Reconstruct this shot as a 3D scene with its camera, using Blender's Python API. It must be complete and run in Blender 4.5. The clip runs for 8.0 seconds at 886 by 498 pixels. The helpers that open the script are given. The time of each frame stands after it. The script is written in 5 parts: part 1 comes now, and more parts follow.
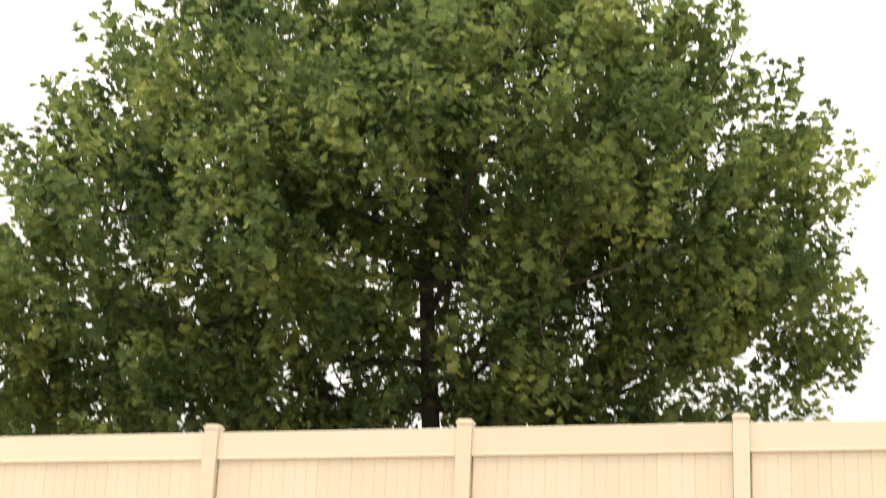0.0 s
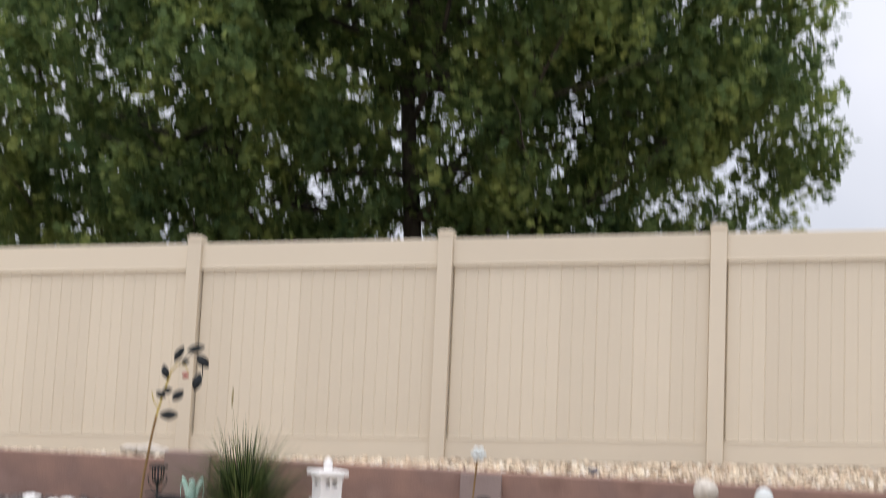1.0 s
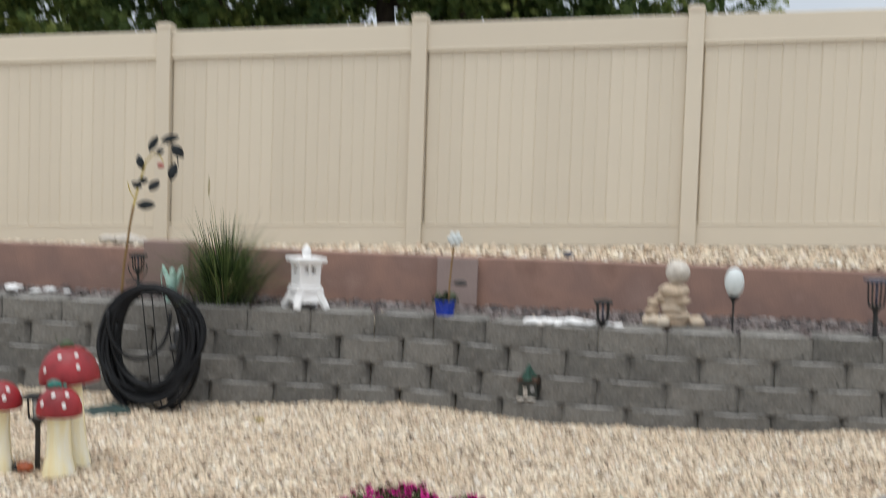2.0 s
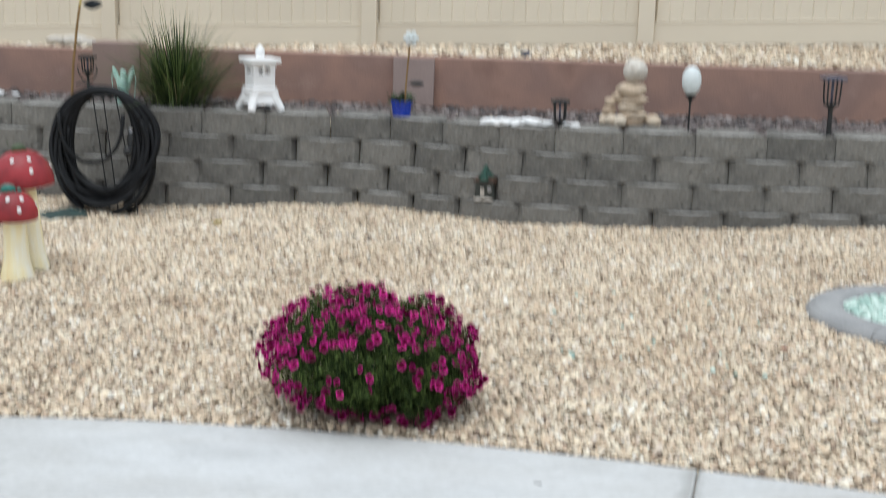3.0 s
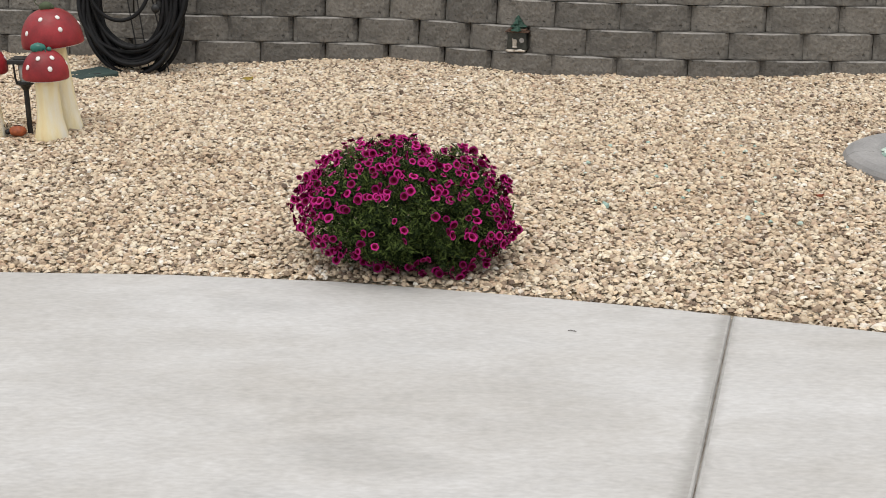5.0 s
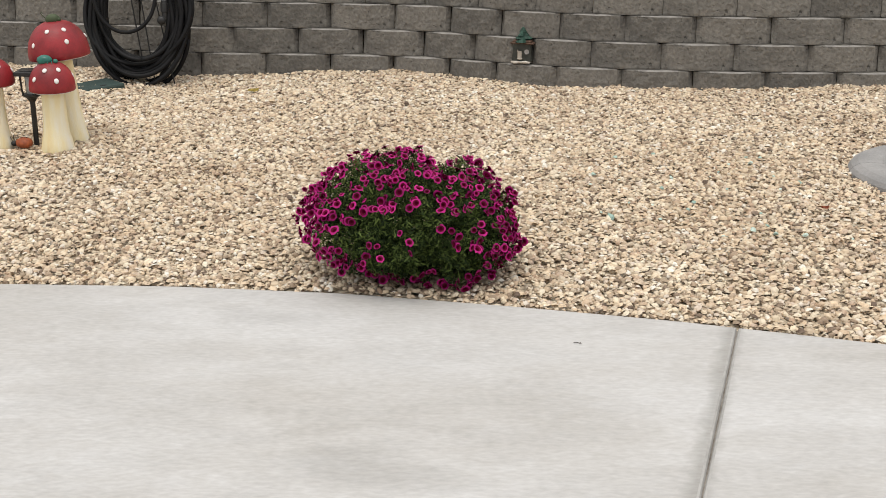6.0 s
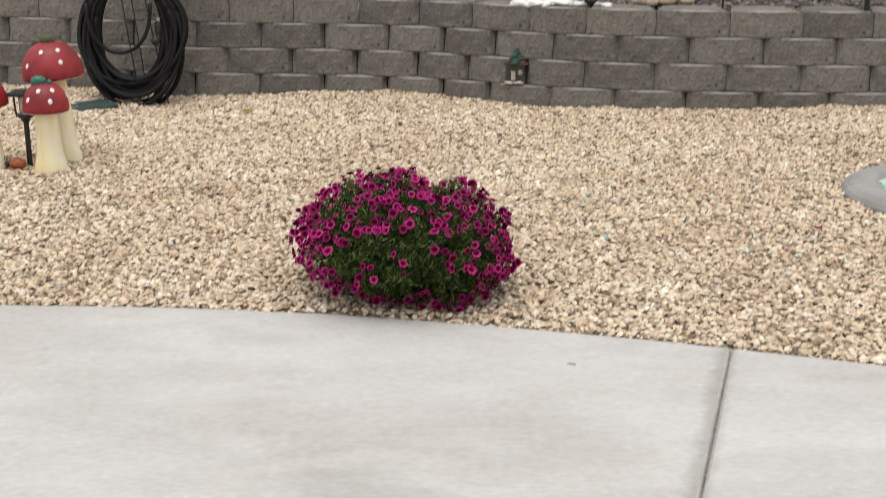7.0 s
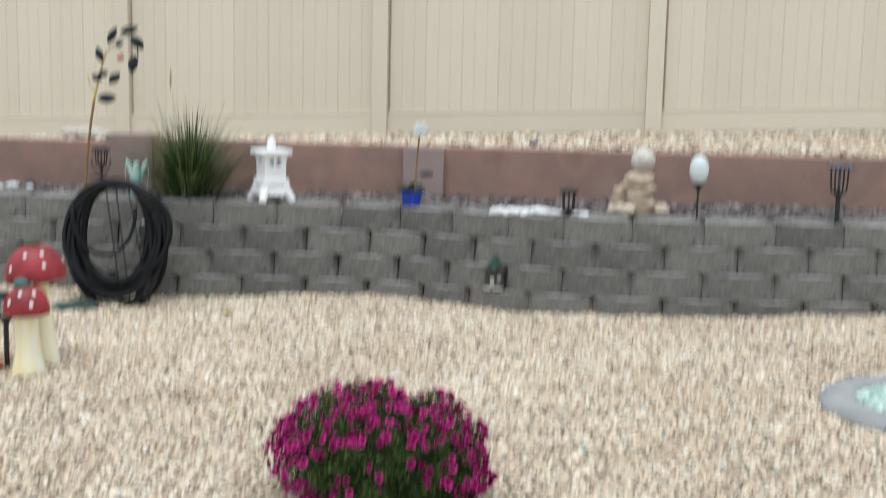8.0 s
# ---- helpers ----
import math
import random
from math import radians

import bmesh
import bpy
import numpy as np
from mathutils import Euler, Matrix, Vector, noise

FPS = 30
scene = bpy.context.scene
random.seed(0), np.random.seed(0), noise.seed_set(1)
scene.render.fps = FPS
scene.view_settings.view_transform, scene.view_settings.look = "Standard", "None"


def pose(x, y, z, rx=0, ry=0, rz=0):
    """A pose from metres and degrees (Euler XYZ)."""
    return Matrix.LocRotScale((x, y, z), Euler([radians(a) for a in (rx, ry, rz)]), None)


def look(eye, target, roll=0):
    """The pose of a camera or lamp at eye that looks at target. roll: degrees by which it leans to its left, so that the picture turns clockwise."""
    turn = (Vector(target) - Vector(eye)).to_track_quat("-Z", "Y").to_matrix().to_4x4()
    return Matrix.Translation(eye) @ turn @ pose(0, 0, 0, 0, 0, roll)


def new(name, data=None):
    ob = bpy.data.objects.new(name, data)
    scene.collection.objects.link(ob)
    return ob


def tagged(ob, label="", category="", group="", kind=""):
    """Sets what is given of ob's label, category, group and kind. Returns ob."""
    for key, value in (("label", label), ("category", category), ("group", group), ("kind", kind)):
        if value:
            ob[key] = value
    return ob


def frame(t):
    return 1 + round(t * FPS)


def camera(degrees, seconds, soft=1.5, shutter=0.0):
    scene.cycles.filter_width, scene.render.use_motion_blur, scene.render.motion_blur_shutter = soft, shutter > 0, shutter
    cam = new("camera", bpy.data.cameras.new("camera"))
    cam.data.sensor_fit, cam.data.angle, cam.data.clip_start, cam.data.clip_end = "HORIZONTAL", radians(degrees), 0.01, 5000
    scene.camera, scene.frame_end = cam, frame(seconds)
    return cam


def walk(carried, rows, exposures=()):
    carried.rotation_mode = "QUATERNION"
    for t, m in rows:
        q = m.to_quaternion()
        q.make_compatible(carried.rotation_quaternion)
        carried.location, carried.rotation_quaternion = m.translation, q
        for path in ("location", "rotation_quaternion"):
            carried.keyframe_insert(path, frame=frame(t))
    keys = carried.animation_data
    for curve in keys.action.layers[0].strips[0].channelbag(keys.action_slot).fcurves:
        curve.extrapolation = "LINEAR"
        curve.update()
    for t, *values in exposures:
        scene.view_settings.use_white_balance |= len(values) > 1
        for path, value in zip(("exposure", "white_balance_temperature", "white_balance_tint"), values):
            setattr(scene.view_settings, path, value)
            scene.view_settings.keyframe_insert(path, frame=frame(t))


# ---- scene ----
# ---------------------------------------------------------------- camera
cam = camera(38.97, 8.0, soft=0.7, shutter=0.9)
EYE = (0.0, 0.0, 1.40)
# seconds, yaw, pitch, roll, drift of the eye to the right, forwards and up
TURNS = [
    (0.0, 3.02, 14.87, -2.73, 0.0, -0.02, 0.016), (0.2, 2.90, 13.70, -2.74, 0.0, -0.02, 0.016), (0.5, 2.63, 11.33, -2.73, 0.0, -0.02, 0.016),
    (1.0, 2.19, 6.29, -2.56, -0.002, -0.02, 0.017), (1.5, 1.81, 1.37, -2.09, -0.003, -0.019, 0.018), (1.7, 1.60, -0.60, -1.94, -0.003, -0.014, 0.018),
    (2.8, -0.62, -10.57, -1.75, -0.002, -0.005, 0.016), (3.0, -0.90, -12.42, -1.65, -0.001, 0.002, 0.013), (3.5, -0.90, -16.35, -1.17, -0.001, 0.008, -0.004),
    (4.0, -0.46, -18.45, -0.67, 0.004, 0.008, -0.008), (4.5, 0.02, -19.10, -0.47, 0.003, 0.005, -0.008), (6.0, 0.57, -18.50, -0.32, 0.0, 0.0, 0.0),
    (6.5, 0.49, -18.35, -0.27, 0.0, 0.004, 0.0), (6.8, 0.40, -18.05, -0.31, 0.0, 0.004, 0.001), (7.0, 0.30, -17.62, -0.37, 0.001, 0.004, 0.004), (7.2, 0.18, -16.58, -0.52, 0.001, 0.002, 0.013), (7.5, -0.03, -14.19, -0.77, 0.002, -0.002, 0.033),
    (8.0, -0.44, -8.74, -1.25, 0.006, -0.008, 0.068),
]
walk(cam, [(t, pose(EYE[0] + dx, EYE[1] + dy, EYE[2] + dz, 90 + p, r, w)) for t, w, p, r, dx, dy, dz in TURNS],
     exposures=[(0.0, 0.95, 7700, 11), (0.25, 0.9, 7450, 11), (0.5, 0.72, 6700, 14), (1.0, 0.28, 6350, 13), (1.5, 0.11, 6500, 9), (1.7, 0.09, 6400, 8),
                (2.8, 0.20, 5950, 4), (3.3, 0.22, 5950, 5), (3.8, 0.09, 6500, 8), (4.5, 0.03, 6650, 9), (6.0, 0.10, 6800, 9), (7.1, 0.10, 6800, 9), (7.5, 0.20, 6700, 7), (8.0, 0.30, 5900, 3)])

# ---------------------------------------------------------------- overcast daylight
world = bpy.data.worlds.new("sky")
scene.world = world
world.use_nodes = True
wn, wl = world.node_tree.nodes, world.node_tree.links
wn.clear()
sky = wn.new("ShaderNodeTexSky")
sky.sky_type, sky.sun_disc = "NISHITA", False
sky.sun_elevation, sky.sun_rotation = radians(74.5), radians(200)
sky.air_density, sky.dust_density = 1.0, 3.0
cloud_noise = wn.new("ShaderNodeTexNoise")
cloud_noise.inputs["Scale"].default_value, cloud_noise.inputs["Detail"].default_value = 2.2, 5
cloud_ramp = wn.new("ShaderNodeValToRGB")
cloud_ramp.color_ramp.elements[0].position, cloud_ramp.color_ramp.elements[0].color = 0.3, (0.72, 0.76, 0.84, 1)
cloud_ramp.color_ramp.elements[1].position, cloud_ramp.color_ramp.elements[1].color = 0.62, (0.95, 0.96, 1.0, 1)
lift = wn.new("ShaderNodeVectorMath")
lift.operation = "SCALE"
height = wn.new("ShaderNodeSeparateXYZ")
bright = wn.new("ShaderNodeMapRange")
bright.inputs["To Min"].default_value, bright.inputs["To Max"].default_value = 6.6, 15.2
cover = wn.new("ShaderNodeMix")
cover.data_type = "RGBA"
cover.inputs["Factor"].default_value = 0.88
sky_out, sky_bg = wn.new("ShaderNodeOutputWorld"), wn.new("ShaderNodeBackground")
sky_bg.inputs["Strength"].default_value = 0.1
sky_place = wn.new("ShaderNodeTexCoord")
wl.new(sky_place.outputs["Generated"], cloud_noise.inputs["Vector"])
wl.new(cloud_noise.outputs["Fac"], cloud_ramp.inputs["Fac"])
wl.new(sky_place.outputs["Generated"], height.inputs["Vector"])
wl.new(height.outputs["Z"], bright.inputs["Value"])
wl.new(bright.outputs["Result"], lift.inputs["Scale"])
wl.new(cloud_ramp.outputs["Color"], lift.inputs[0])
wl.new(sky.outputs["Color"], cover.inputs["A"])
wl.new(lift.outputs["Vector"], cover.inputs["B"])
wl.new(cover.outputs["Result"], sky_bg.inputs["Color"])
wl.new(sky_bg.outputs["Background"], sky_out.inputs["Surface"])

sun = new("sun", bpy.data.lights.new("sun", "SUN"))
sun.data.energy, sun.data.angle, sun.data.color = 1.2, radians(28), (1.0, 0.96, 0.9)
sun.matrix_world = look((0, 0, 20), (1.6, 4.4, 3.0))


# ---------------------------------------------------------------- materials
def surf(name, colours, scale=8.0, rough=0.8, bump=0.0, bump_scale=60.0, vary="", amount=0.5, metal=0.0, grain=0.15, stretch=None, through_light=0.0, spec=0.5):
    """A surface: a ramp of colours over noise, a finer grain, relief, and variation from piece to piece."""
    m = bpy.data.materials.new(name)
    m.use_nodes = True
    n, l = m.node_tree.nodes, m.node_tree.links
    b = n["Principled BSDF"]
    b.inputs["Metallic"].default_value = metal
    b.inputs["Specular IOR Level"].default_value = spec
    place = n.new("ShaderNodeTexCoord")
    at = place.outputs["Object"]
    if stretch:
        mp = n.new("ShaderNodeMapping")
        mp.inputs["Scale"].default_value = stretch
        l.new(at, mp.inputs["Vector"])
        at = mp.outputs["Vector"]
    big = n.new("ShaderNodeTexNoise")
    big.inputs["Scale"].default_value, big.inputs["Detail"].default_value = scale, 4
    l.new(at, big.inputs["Vector"])
    fac = big.outputs["Fac"]
    if vary:
        info = n.new("ShaderNodeNewGeometry" if vary == "island" else "ShaderNodeObjectInfo")
        rnd = info.outputs["Random Per Island" if vary == "island" else "Random"]
        mixf = n.new("ShaderNodeMix")
        mixf.inputs["Factor"].default_value = amount
        l.new(fac, mixf.inputs["A"])
        l.new(rnd, mixf.inputs["B"])
        fac = mixf.outputs["Result"]
    ramp = n.new("ShaderNodeValToRGB")
    el = ramp.color_ramp.elements
    lo, hi = (0.3, 0.7) if amount < 0.9 or not vary else (0.05, 0.95)
    el[0].position, el[1].position = lo, hi
    el[0].color, el[1].color = (*colours[0], 1), (*colours[-1], 1)
    for k, c in enumerate(colours[1:-1], 1):
        e = el.new(lo + (hi - lo) * k / (len(colours) - 1))
        e.color = (*c, 1)
    l.new(fac, ramp.inputs["Fac"])
    fine = n.new("ShaderNodeTexNoise")
    fine.inputs["Scale"].default_value, fine.inputs["Detail"].default_value = bump_scale, 6
    l.new(at, fine.inputs["Vector"])
    shade = n.new("ShaderNodeMix")
    shade.data_type, shade.blend_type = "RGBA", "OVERLAY"
    shade.inputs["Factor"].default_value = grain
    l.new(ramp.outputs["Color"], shade.inputs["A"])
    l.new(fine.outputs["Fac"], shade.inputs["B"])
    l.new(shade.outputs["Result"], b.inputs["Base Color"])
    gloss = n.new("ShaderNodeMapRange")
    gloss.inputs["To Min"].default_value, gloss.inputs["To Max"].default_value = max(0.05, rough - 0.12), min(1, rough + 0.12)
    l.new(fine.outputs["Fac"], gloss.inputs["Value"])
    l.new(gloss.outputs["Result"], b.inputs["Roughness"])
    if bump:
        bp = n.new("ShaderNodeBump")
        bp.inputs["Strength"].default_value, bp.inputs["Distance"].default_value = bump, 0.01
        l.new(fine.outputs["Fac"], bp.inputs["Height"])
        l.new(bp.outputs["Normal"], b.inputs["Normal"])
    if through_light:
        b.inputs["Subsurface Weight"].default_value = 0.0
        tr, add = n.new("ShaderNodeBsdfTranslucent"), n.new("ShaderNodeMixShader")
        add.inputs["Fac"].default_value = through_light
        l.new(shade.outputs["Result"], tr.inputs["Color"])
        l.new(b.outputs["BSDF"], add.inputs[1])
        l.new(tr.outputs["BSDF"], add.inputs[2])
        l.new(add.outputs["Shader"], n["Material Output"].inputs["Surface"])
    return m


def pitted(m, scale, lo, hi, depth):
    """Opens small dark pores in a surface, in its colour and its relief."""
    n, l = m.node_tree.nodes, m.node_tree.links
    b = n["Principled BSDF"]
    place = n.new("ShaderNodeTexCoord")
    mp = n.new("ShaderNodeMapping")
    mp.inputs["Scale"].default_value = (0.4, 1, 1)
    l.new(place.outputs["Object"], mp.inputs["Vector"])
    pore = n.new("ShaderNodeTexNoise")
    pore.inputs["Scale"].default_value, pore.inputs["Detail"].default_value, pore.inputs["Roughness"].default_value = scale, 3, 0.65
    l.new(mp.outputs["Vector"], pore.inputs["Vector"])
    hole = n.new("ShaderNodeMapRange")
    hole.inputs["From Min"].default_value, hole.inputs["From Max"].default_value = lo, hi
    hole.inputs["To Min"].default_value, hole.inputs["To Max"].default_value = depth, 1.0
    l.new(pore.outputs["Fac"], hole.inputs["Value"])
    dark = n.new("ShaderNodeMix")
    dark.data_type, dark.blend_type = "RGBA", "MULTIPLY"
    dark.inputs["Factor"].default_value = 1.0
    l.new(b.inputs["Base Color"].links[0].from_socket, dark.inputs["A"])
    l.new(hole.outputs["Result"], dark.inputs["B"])
    l.new(dark.outputs["Result"], b.inputs["Base Color"])
    relief = n.new("ShaderNodeBump")
    relief.inputs["Strength"].default_value, relief.inputs["Distance"].default_value = 1.0, 0.016
    l.new(b.inputs["Normal"].links[0].from_socket, relief.inputs["Normal"])
    l.new(hole.outputs["Result"], relief.inputs["Height"])
    l.new(relief.outputs["Normal"], b.inputs["Normal"])


def weathered(m, scale, dull, clean, stretch=(1, 1, 1)):
    """Broad uneven patches of dirt over a surface."""
    n, l = m.node_tree.nodes, m.node_tree.links
    b = n["Principled BSDF"]
    place, mp = n.new("ShaderNodeTexCoord"), n.new("ShaderNodeMapping")
    mp.inputs["Scale"].default_value = stretch
    l.new(place.outputs["Object"], mp.inputs["Vector"])
    patch = n.new("ShaderNodeTexNoise")
    patch.inputs["Scale"].default_value, patch.inputs["Detail"].default_value, patch.inputs["Roughness"].default_value = scale, 6, 0.6
    l.new(mp.outputs["Vector"], patch.inputs["Vector"])
    ramp = n.new("ShaderNodeValToRGB")
    el = ramp.color_ramp.elements
    el[0].position, el[1].position = 0.34, 0.62
    el[0].color, el[1].color = (*dull, 1), (*clean, 1)
    l.new(patch.outputs["Fac"], ramp.inputs["Fac"])
    mix = n.new("ShaderNodeMix")
    mix.data_type, mix.blend_type = "RGBA", "MULTIPLY"
    mix.inputs["Factor"].default_value = 1.0
    l.new(b.inputs["Base Color"].links[0].from_socket, mix.inputs["A"])
    l.new(ramp.outputs["Color"], mix.inputs["B"])
    l.new(mix.outputs["Result"], b.inputs["Base Color"])


def joint_stain(m, lean, offset):
    """A grimy band beside each joint of the patio, ragged along its edge."""
    n, l = m.node_tree.nodes, m.node_tree.links
    b = n["Principled BSDF"]

    def calc(op, a, c):
        q = n.new("ShaderNodeMath")
        q.operation = op
        for k, x in enumerate((a, c)):
            if isinstance(x, (int, float)):
                q.inputs[k].default_value = x
            else:
                l.new(x, q.inputs[k])
        return q.outputs[0]

    place, xyz, rag = n.new("ShaderNodeTexCoord"), n.new("ShaderNodeSeparateXYZ"), n.new("ShaderNodeTexNoise")
    l.new(place.outputs["Object"], xyz.inputs[0])
    l.new(place.outputs["Object"], rag.inputs["Vector"])
    rag.inputs["Scale"].default_value, rag.inputs["Detail"].default_value = 16, 6
    across = calc("SUBTRACT", xyz.outputs["X"], calc("MULTIPLY", xyz.outputs["Y"], lean))
    across = calc("SUBTRACT", across, offset)
    away = calc("ABSOLUTE", calc("ADD", across, 0.012), 0.0)
    away = calc("DIVIDE", away, calc("MULTIPLY", rag.outputs["Fac"], 0.085))
    ramp = n.new("ShaderNodeValToRGB")
    el = ramp.color_ramp.elements
    el[0].position, el[1].position = 0.2, 1.0
    el[0].color, el[1].color = (0.73, 0.725, 0.71, 1), (1, 1, 1, 1)
    l.new(away, ramp.inputs["Fac"])
    mix = n.new("ShaderNodeMix")
    mix.data_type, mix.blend_type = "RGBA", "MULTIPLY"
    mix.inputs["Factor"].default_value = 1.0
    l.new(b.inputs["Base Color"].links[0].from_socket, mix.inputs["A"])
    l.new(ramp.outputs["Color"], mix.inputs["B"])
    l.new(mix.outputs["Result"], b.inputs["Base Color"])


M_CONCRETE = surf("slab concrete", [(0.445, 0.437, 0.423), (0.53, 0.521, 0.506), (0.485, 0.476, 0.461), (0.555, 0.547, 0.533)], 2.2, 0.7, 0.08, 60, stretch=(0.6, 1.5, 1), grain=0.24)
weathered(M_CONCRETE, 1.3, (0.87, 0.85, 0.825), (1.02, 1.02, 1.025), (0.7, 1.5, 1))
weathered(M_CONCRETE, 24, (0.945, 0.94, 0.93), (1.0, 1.0, 1.0), (0.7, 1.2, 1))
joint_stain(M_CONCRETE, 0.292, -0.1627)
M_JOINT = surf("joint dirt", [(0.16, 0.137, 0.116), (0.34, 0.312, 0.276)], 14, 0.9)


def gravel_bed():
    """Packed pebbles seen as one surface: cells of their own colour with dark gaps and relief."""
    m = bpy.data.materials.new("gravel bed")
    m.use_nodes = True
    n, l = m.node_tree.nodes, m.node_tree.links
    b = n["Principled BSDF"]
    b.inputs["Roughness"].default_value = 0.85
    place = n.new("ShaderNodeTexCoord")
    cell = n.new("ShaderNodeTexVoronoi")
    cell.inputs["Scale"].default_value = 42
    tone = n.new("ShaderNodeSeparateColor")
    ramp = n.new("ShaderNodeValToRGB")
    el = ramp.color_ramp.elements
    el[0].color, el[1].color = (0.36, 0.28, 0.20, 1), (0.78, 0.69, 0.54, 1)
    e = el.new(0.45)
    e.color = (0.64, 0.52, 0.37, 1)
    gap = n.new("ShaderNodeMapRange")
    gap.inputs["From Min"].default_value, gap.inputs["From Max"].default_value = 0.35, 0.75
    gap.inputs["To Min"].default_value, gap.inputs["To Max"].default_value = 1.0, 0.4
    mixc = n.new("ShaderNodeMix")
    mixc.data_type, mixc.blend_type = "RGBA", "MULTIPLY"
    mixc.inputs["Factor"].default_value = 1.0
    bp = n.new("ShaderNodeBump")
    bp.inputs["Strength"].default_value, bp.inputs["Distance"].default_value = 0.8, 0.012
    l.new(place.outputs["Object"], cell.inputs["Vector"])
    l.new(cell.outputs["Color"], tone.inputs["Color"])
    l.new(tone.outputs["Red"], ramp.inputs["Fac"])
    l.new(cell.outputs["Distance"], gap.inputs["Value"])
    l.new(ramp.outputs["Color"], mixc.inputs["A"])
    l.new(gap.outputs["Result"], mixc.inputs["B"])
    l.new(mixc.outputs["Result"], b.inputs["Base Color"])
    l.new(gap.outputs["Result"], bp.inputs["Height"])
    l.new(bp.outputs["Normal"], b.inputs["Normal"])
    return m


M_SOIL = gravel_bed()
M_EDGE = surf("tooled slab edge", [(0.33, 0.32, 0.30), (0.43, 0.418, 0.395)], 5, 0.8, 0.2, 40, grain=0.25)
M_PEBBLE = surf("tan pebble", [(0.15, 0.105, 0.075), (0.64, 0.49, 0.345), (0.87, 0.75, 0.56), (0.31, 0.235, 0.165), (0.84, 0.67, 0.475), (0.56, 0.46, 0.34), (0.88, 0.79, 0.62), (0.50, 0.35, 0.24), (0.90, 0.86, 0.76)], 40, 0.7, 0.2, 300, vary="island", amount=0.92, grain=0.3)
weathered(M_PEBBLE, 1.4, (0.86, 0.82, 0.78), (1.0, 1.0, 1.0))
M_DARKPEB = surf("slate pebble", [(0.028, 0.024, 0.024), (0.085, 0.066, 0.062), (0.13, 0.095, 0.085), (0.24, 0.205, 0.19)], 40, 0.7, 0.2, 300, vary="island", amount=0.92)
M_GREENGLASS = surf("sea glass", [(0.27, 0.41, 0.35), (0.45, 0.58, 0.50), (0.62, 0.71, 0.63)], 40, 0.3, 0.1, 300, vary="island", amount=0.92)
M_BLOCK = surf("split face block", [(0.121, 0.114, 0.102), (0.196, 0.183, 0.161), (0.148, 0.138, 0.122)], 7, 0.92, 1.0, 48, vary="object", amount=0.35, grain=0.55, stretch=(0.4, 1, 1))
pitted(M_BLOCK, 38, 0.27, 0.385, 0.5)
# paler block colour: the highlight on the upper edges is painted in
M_LEDGE = surf("block edge painted highlight", [(0.17, 0.16, 0.147), (0.38, 0.36, 0.335)], 14, 0.92, 0.6, 90, grain=0.5, stretch=(0.4, 1, 1))
M_RED = surf("red stucco", [(0.24, 0.140, 0.108), (0.33, 0.198, 0.152), (0.27, 0.167, 0.135), (0.335, 0.217, 0.176)], 2.6, 0.9, 0.25, 90, grain=0.2)
weathered(M_RED, 1.6, (0.86, 0.88, 0.90), (1.06, 1.04, 1.02), (1.0, 1.0, 0.5))
M_PIER = surf("brown stucco", [(0.24, 0.165, 0.135), (0.30, 0.21, 0.18)], 4, 0.9, 0.3, 90)
M_PAVER = surf("grey paver", [(0.25, 0.185, 0.165), (0.30, 0.225, 0.20)], 5, 0.9, 0.3, 90)
M_VINYL = surf("tan vinyl", [(0.648, 0.57, 0.45), (0.692, 0.611, 0.484)], 1.2, 0.5, 0.03, 200, vary="object", amount=0.5, grain=0.06)
M_LEAF = surf("tree leaf", [(0.060, 0.110, 0.046), (0.152, 0.218, 0.077), (0.365, 0.42, 0.135)], 0.9, 0.7, 0.0, 20, vary="island", amount=0.2, grain=0.2, through_light=0.55, spec=0.2)
M_BARK = surf("bark", [(0.035, 0.028, 0.022), (0.09, 0.075, 0.06)], 6, 0.95, 0.8, 40, grain=0.4)
M_PLEAF = surf("petunia leaf", [(0.012, 0.023, 0.007), (0.034, 0.057, 0.015), (0.12, 0.165, 0.042)], 12, 0.7, 0.0, 80, vary="island", amount=0.6, through_light=0.12, spec=0.15)
M_PETAL = surf("magenta petal", [(0.20, 0.004, 0.080), (0.48, 0.022, 0.20)], 30, 0.6, 0.1, 200, vary="object", amount=0.7, spec=0.1)
M_PETAL_IN = surf("crimson petal ring", [(0.055, 0.001, 0.009), (0.13, 0.002, 0.028)], 30, 0.6, 0.1, 200, vary="object", amount=0.7, spec=0.1)
M_THROAT = surf("dark petal throat", [(0.04, 0.001, 0.008), (0.09, 0.002, 0.018)], 30, 0.9, spec=0.0)
M_STRAW = surf("dry stem", [(0.26, 0.21, 0.10), (0.42, 0.36, 0.2)], 30, 0.8)
M_GRASS = surf("ornamental grass blade", [(0.012, 0.026, 0.006), (0.036, 0.066, 0.014), (0.13, 0.17, 0.05)], 6, 0.6, 0.0, 60, vary="island", amount=0.7, through_light=0.15)
M_BLACK = surf("black metal", [(0.008, 0.008, 0.008), (0.02, 0.02, 0.02)], 20, 0.5, 0.1, 150)
M_RUBBER = surf("black rubber hose", [(0.006, 0.006, 0.0065), (0.015, 0.015, 0.016)], 8, 0.55, 0.1, 90, spec=0.18)
M_STEEL = surf("dull steel", [(0.35, 0.35, 0.36), (0.55, 0.55, 0.55)], 20, 0.4, 0.1, 90, metal=0.8)
M_WHITE = surf("white cast stone", [(0.78, 0.755, 0.73), (0.87, 0.855, 0.835)], 12, 0.75, 0.2, 120, grain=0.15)
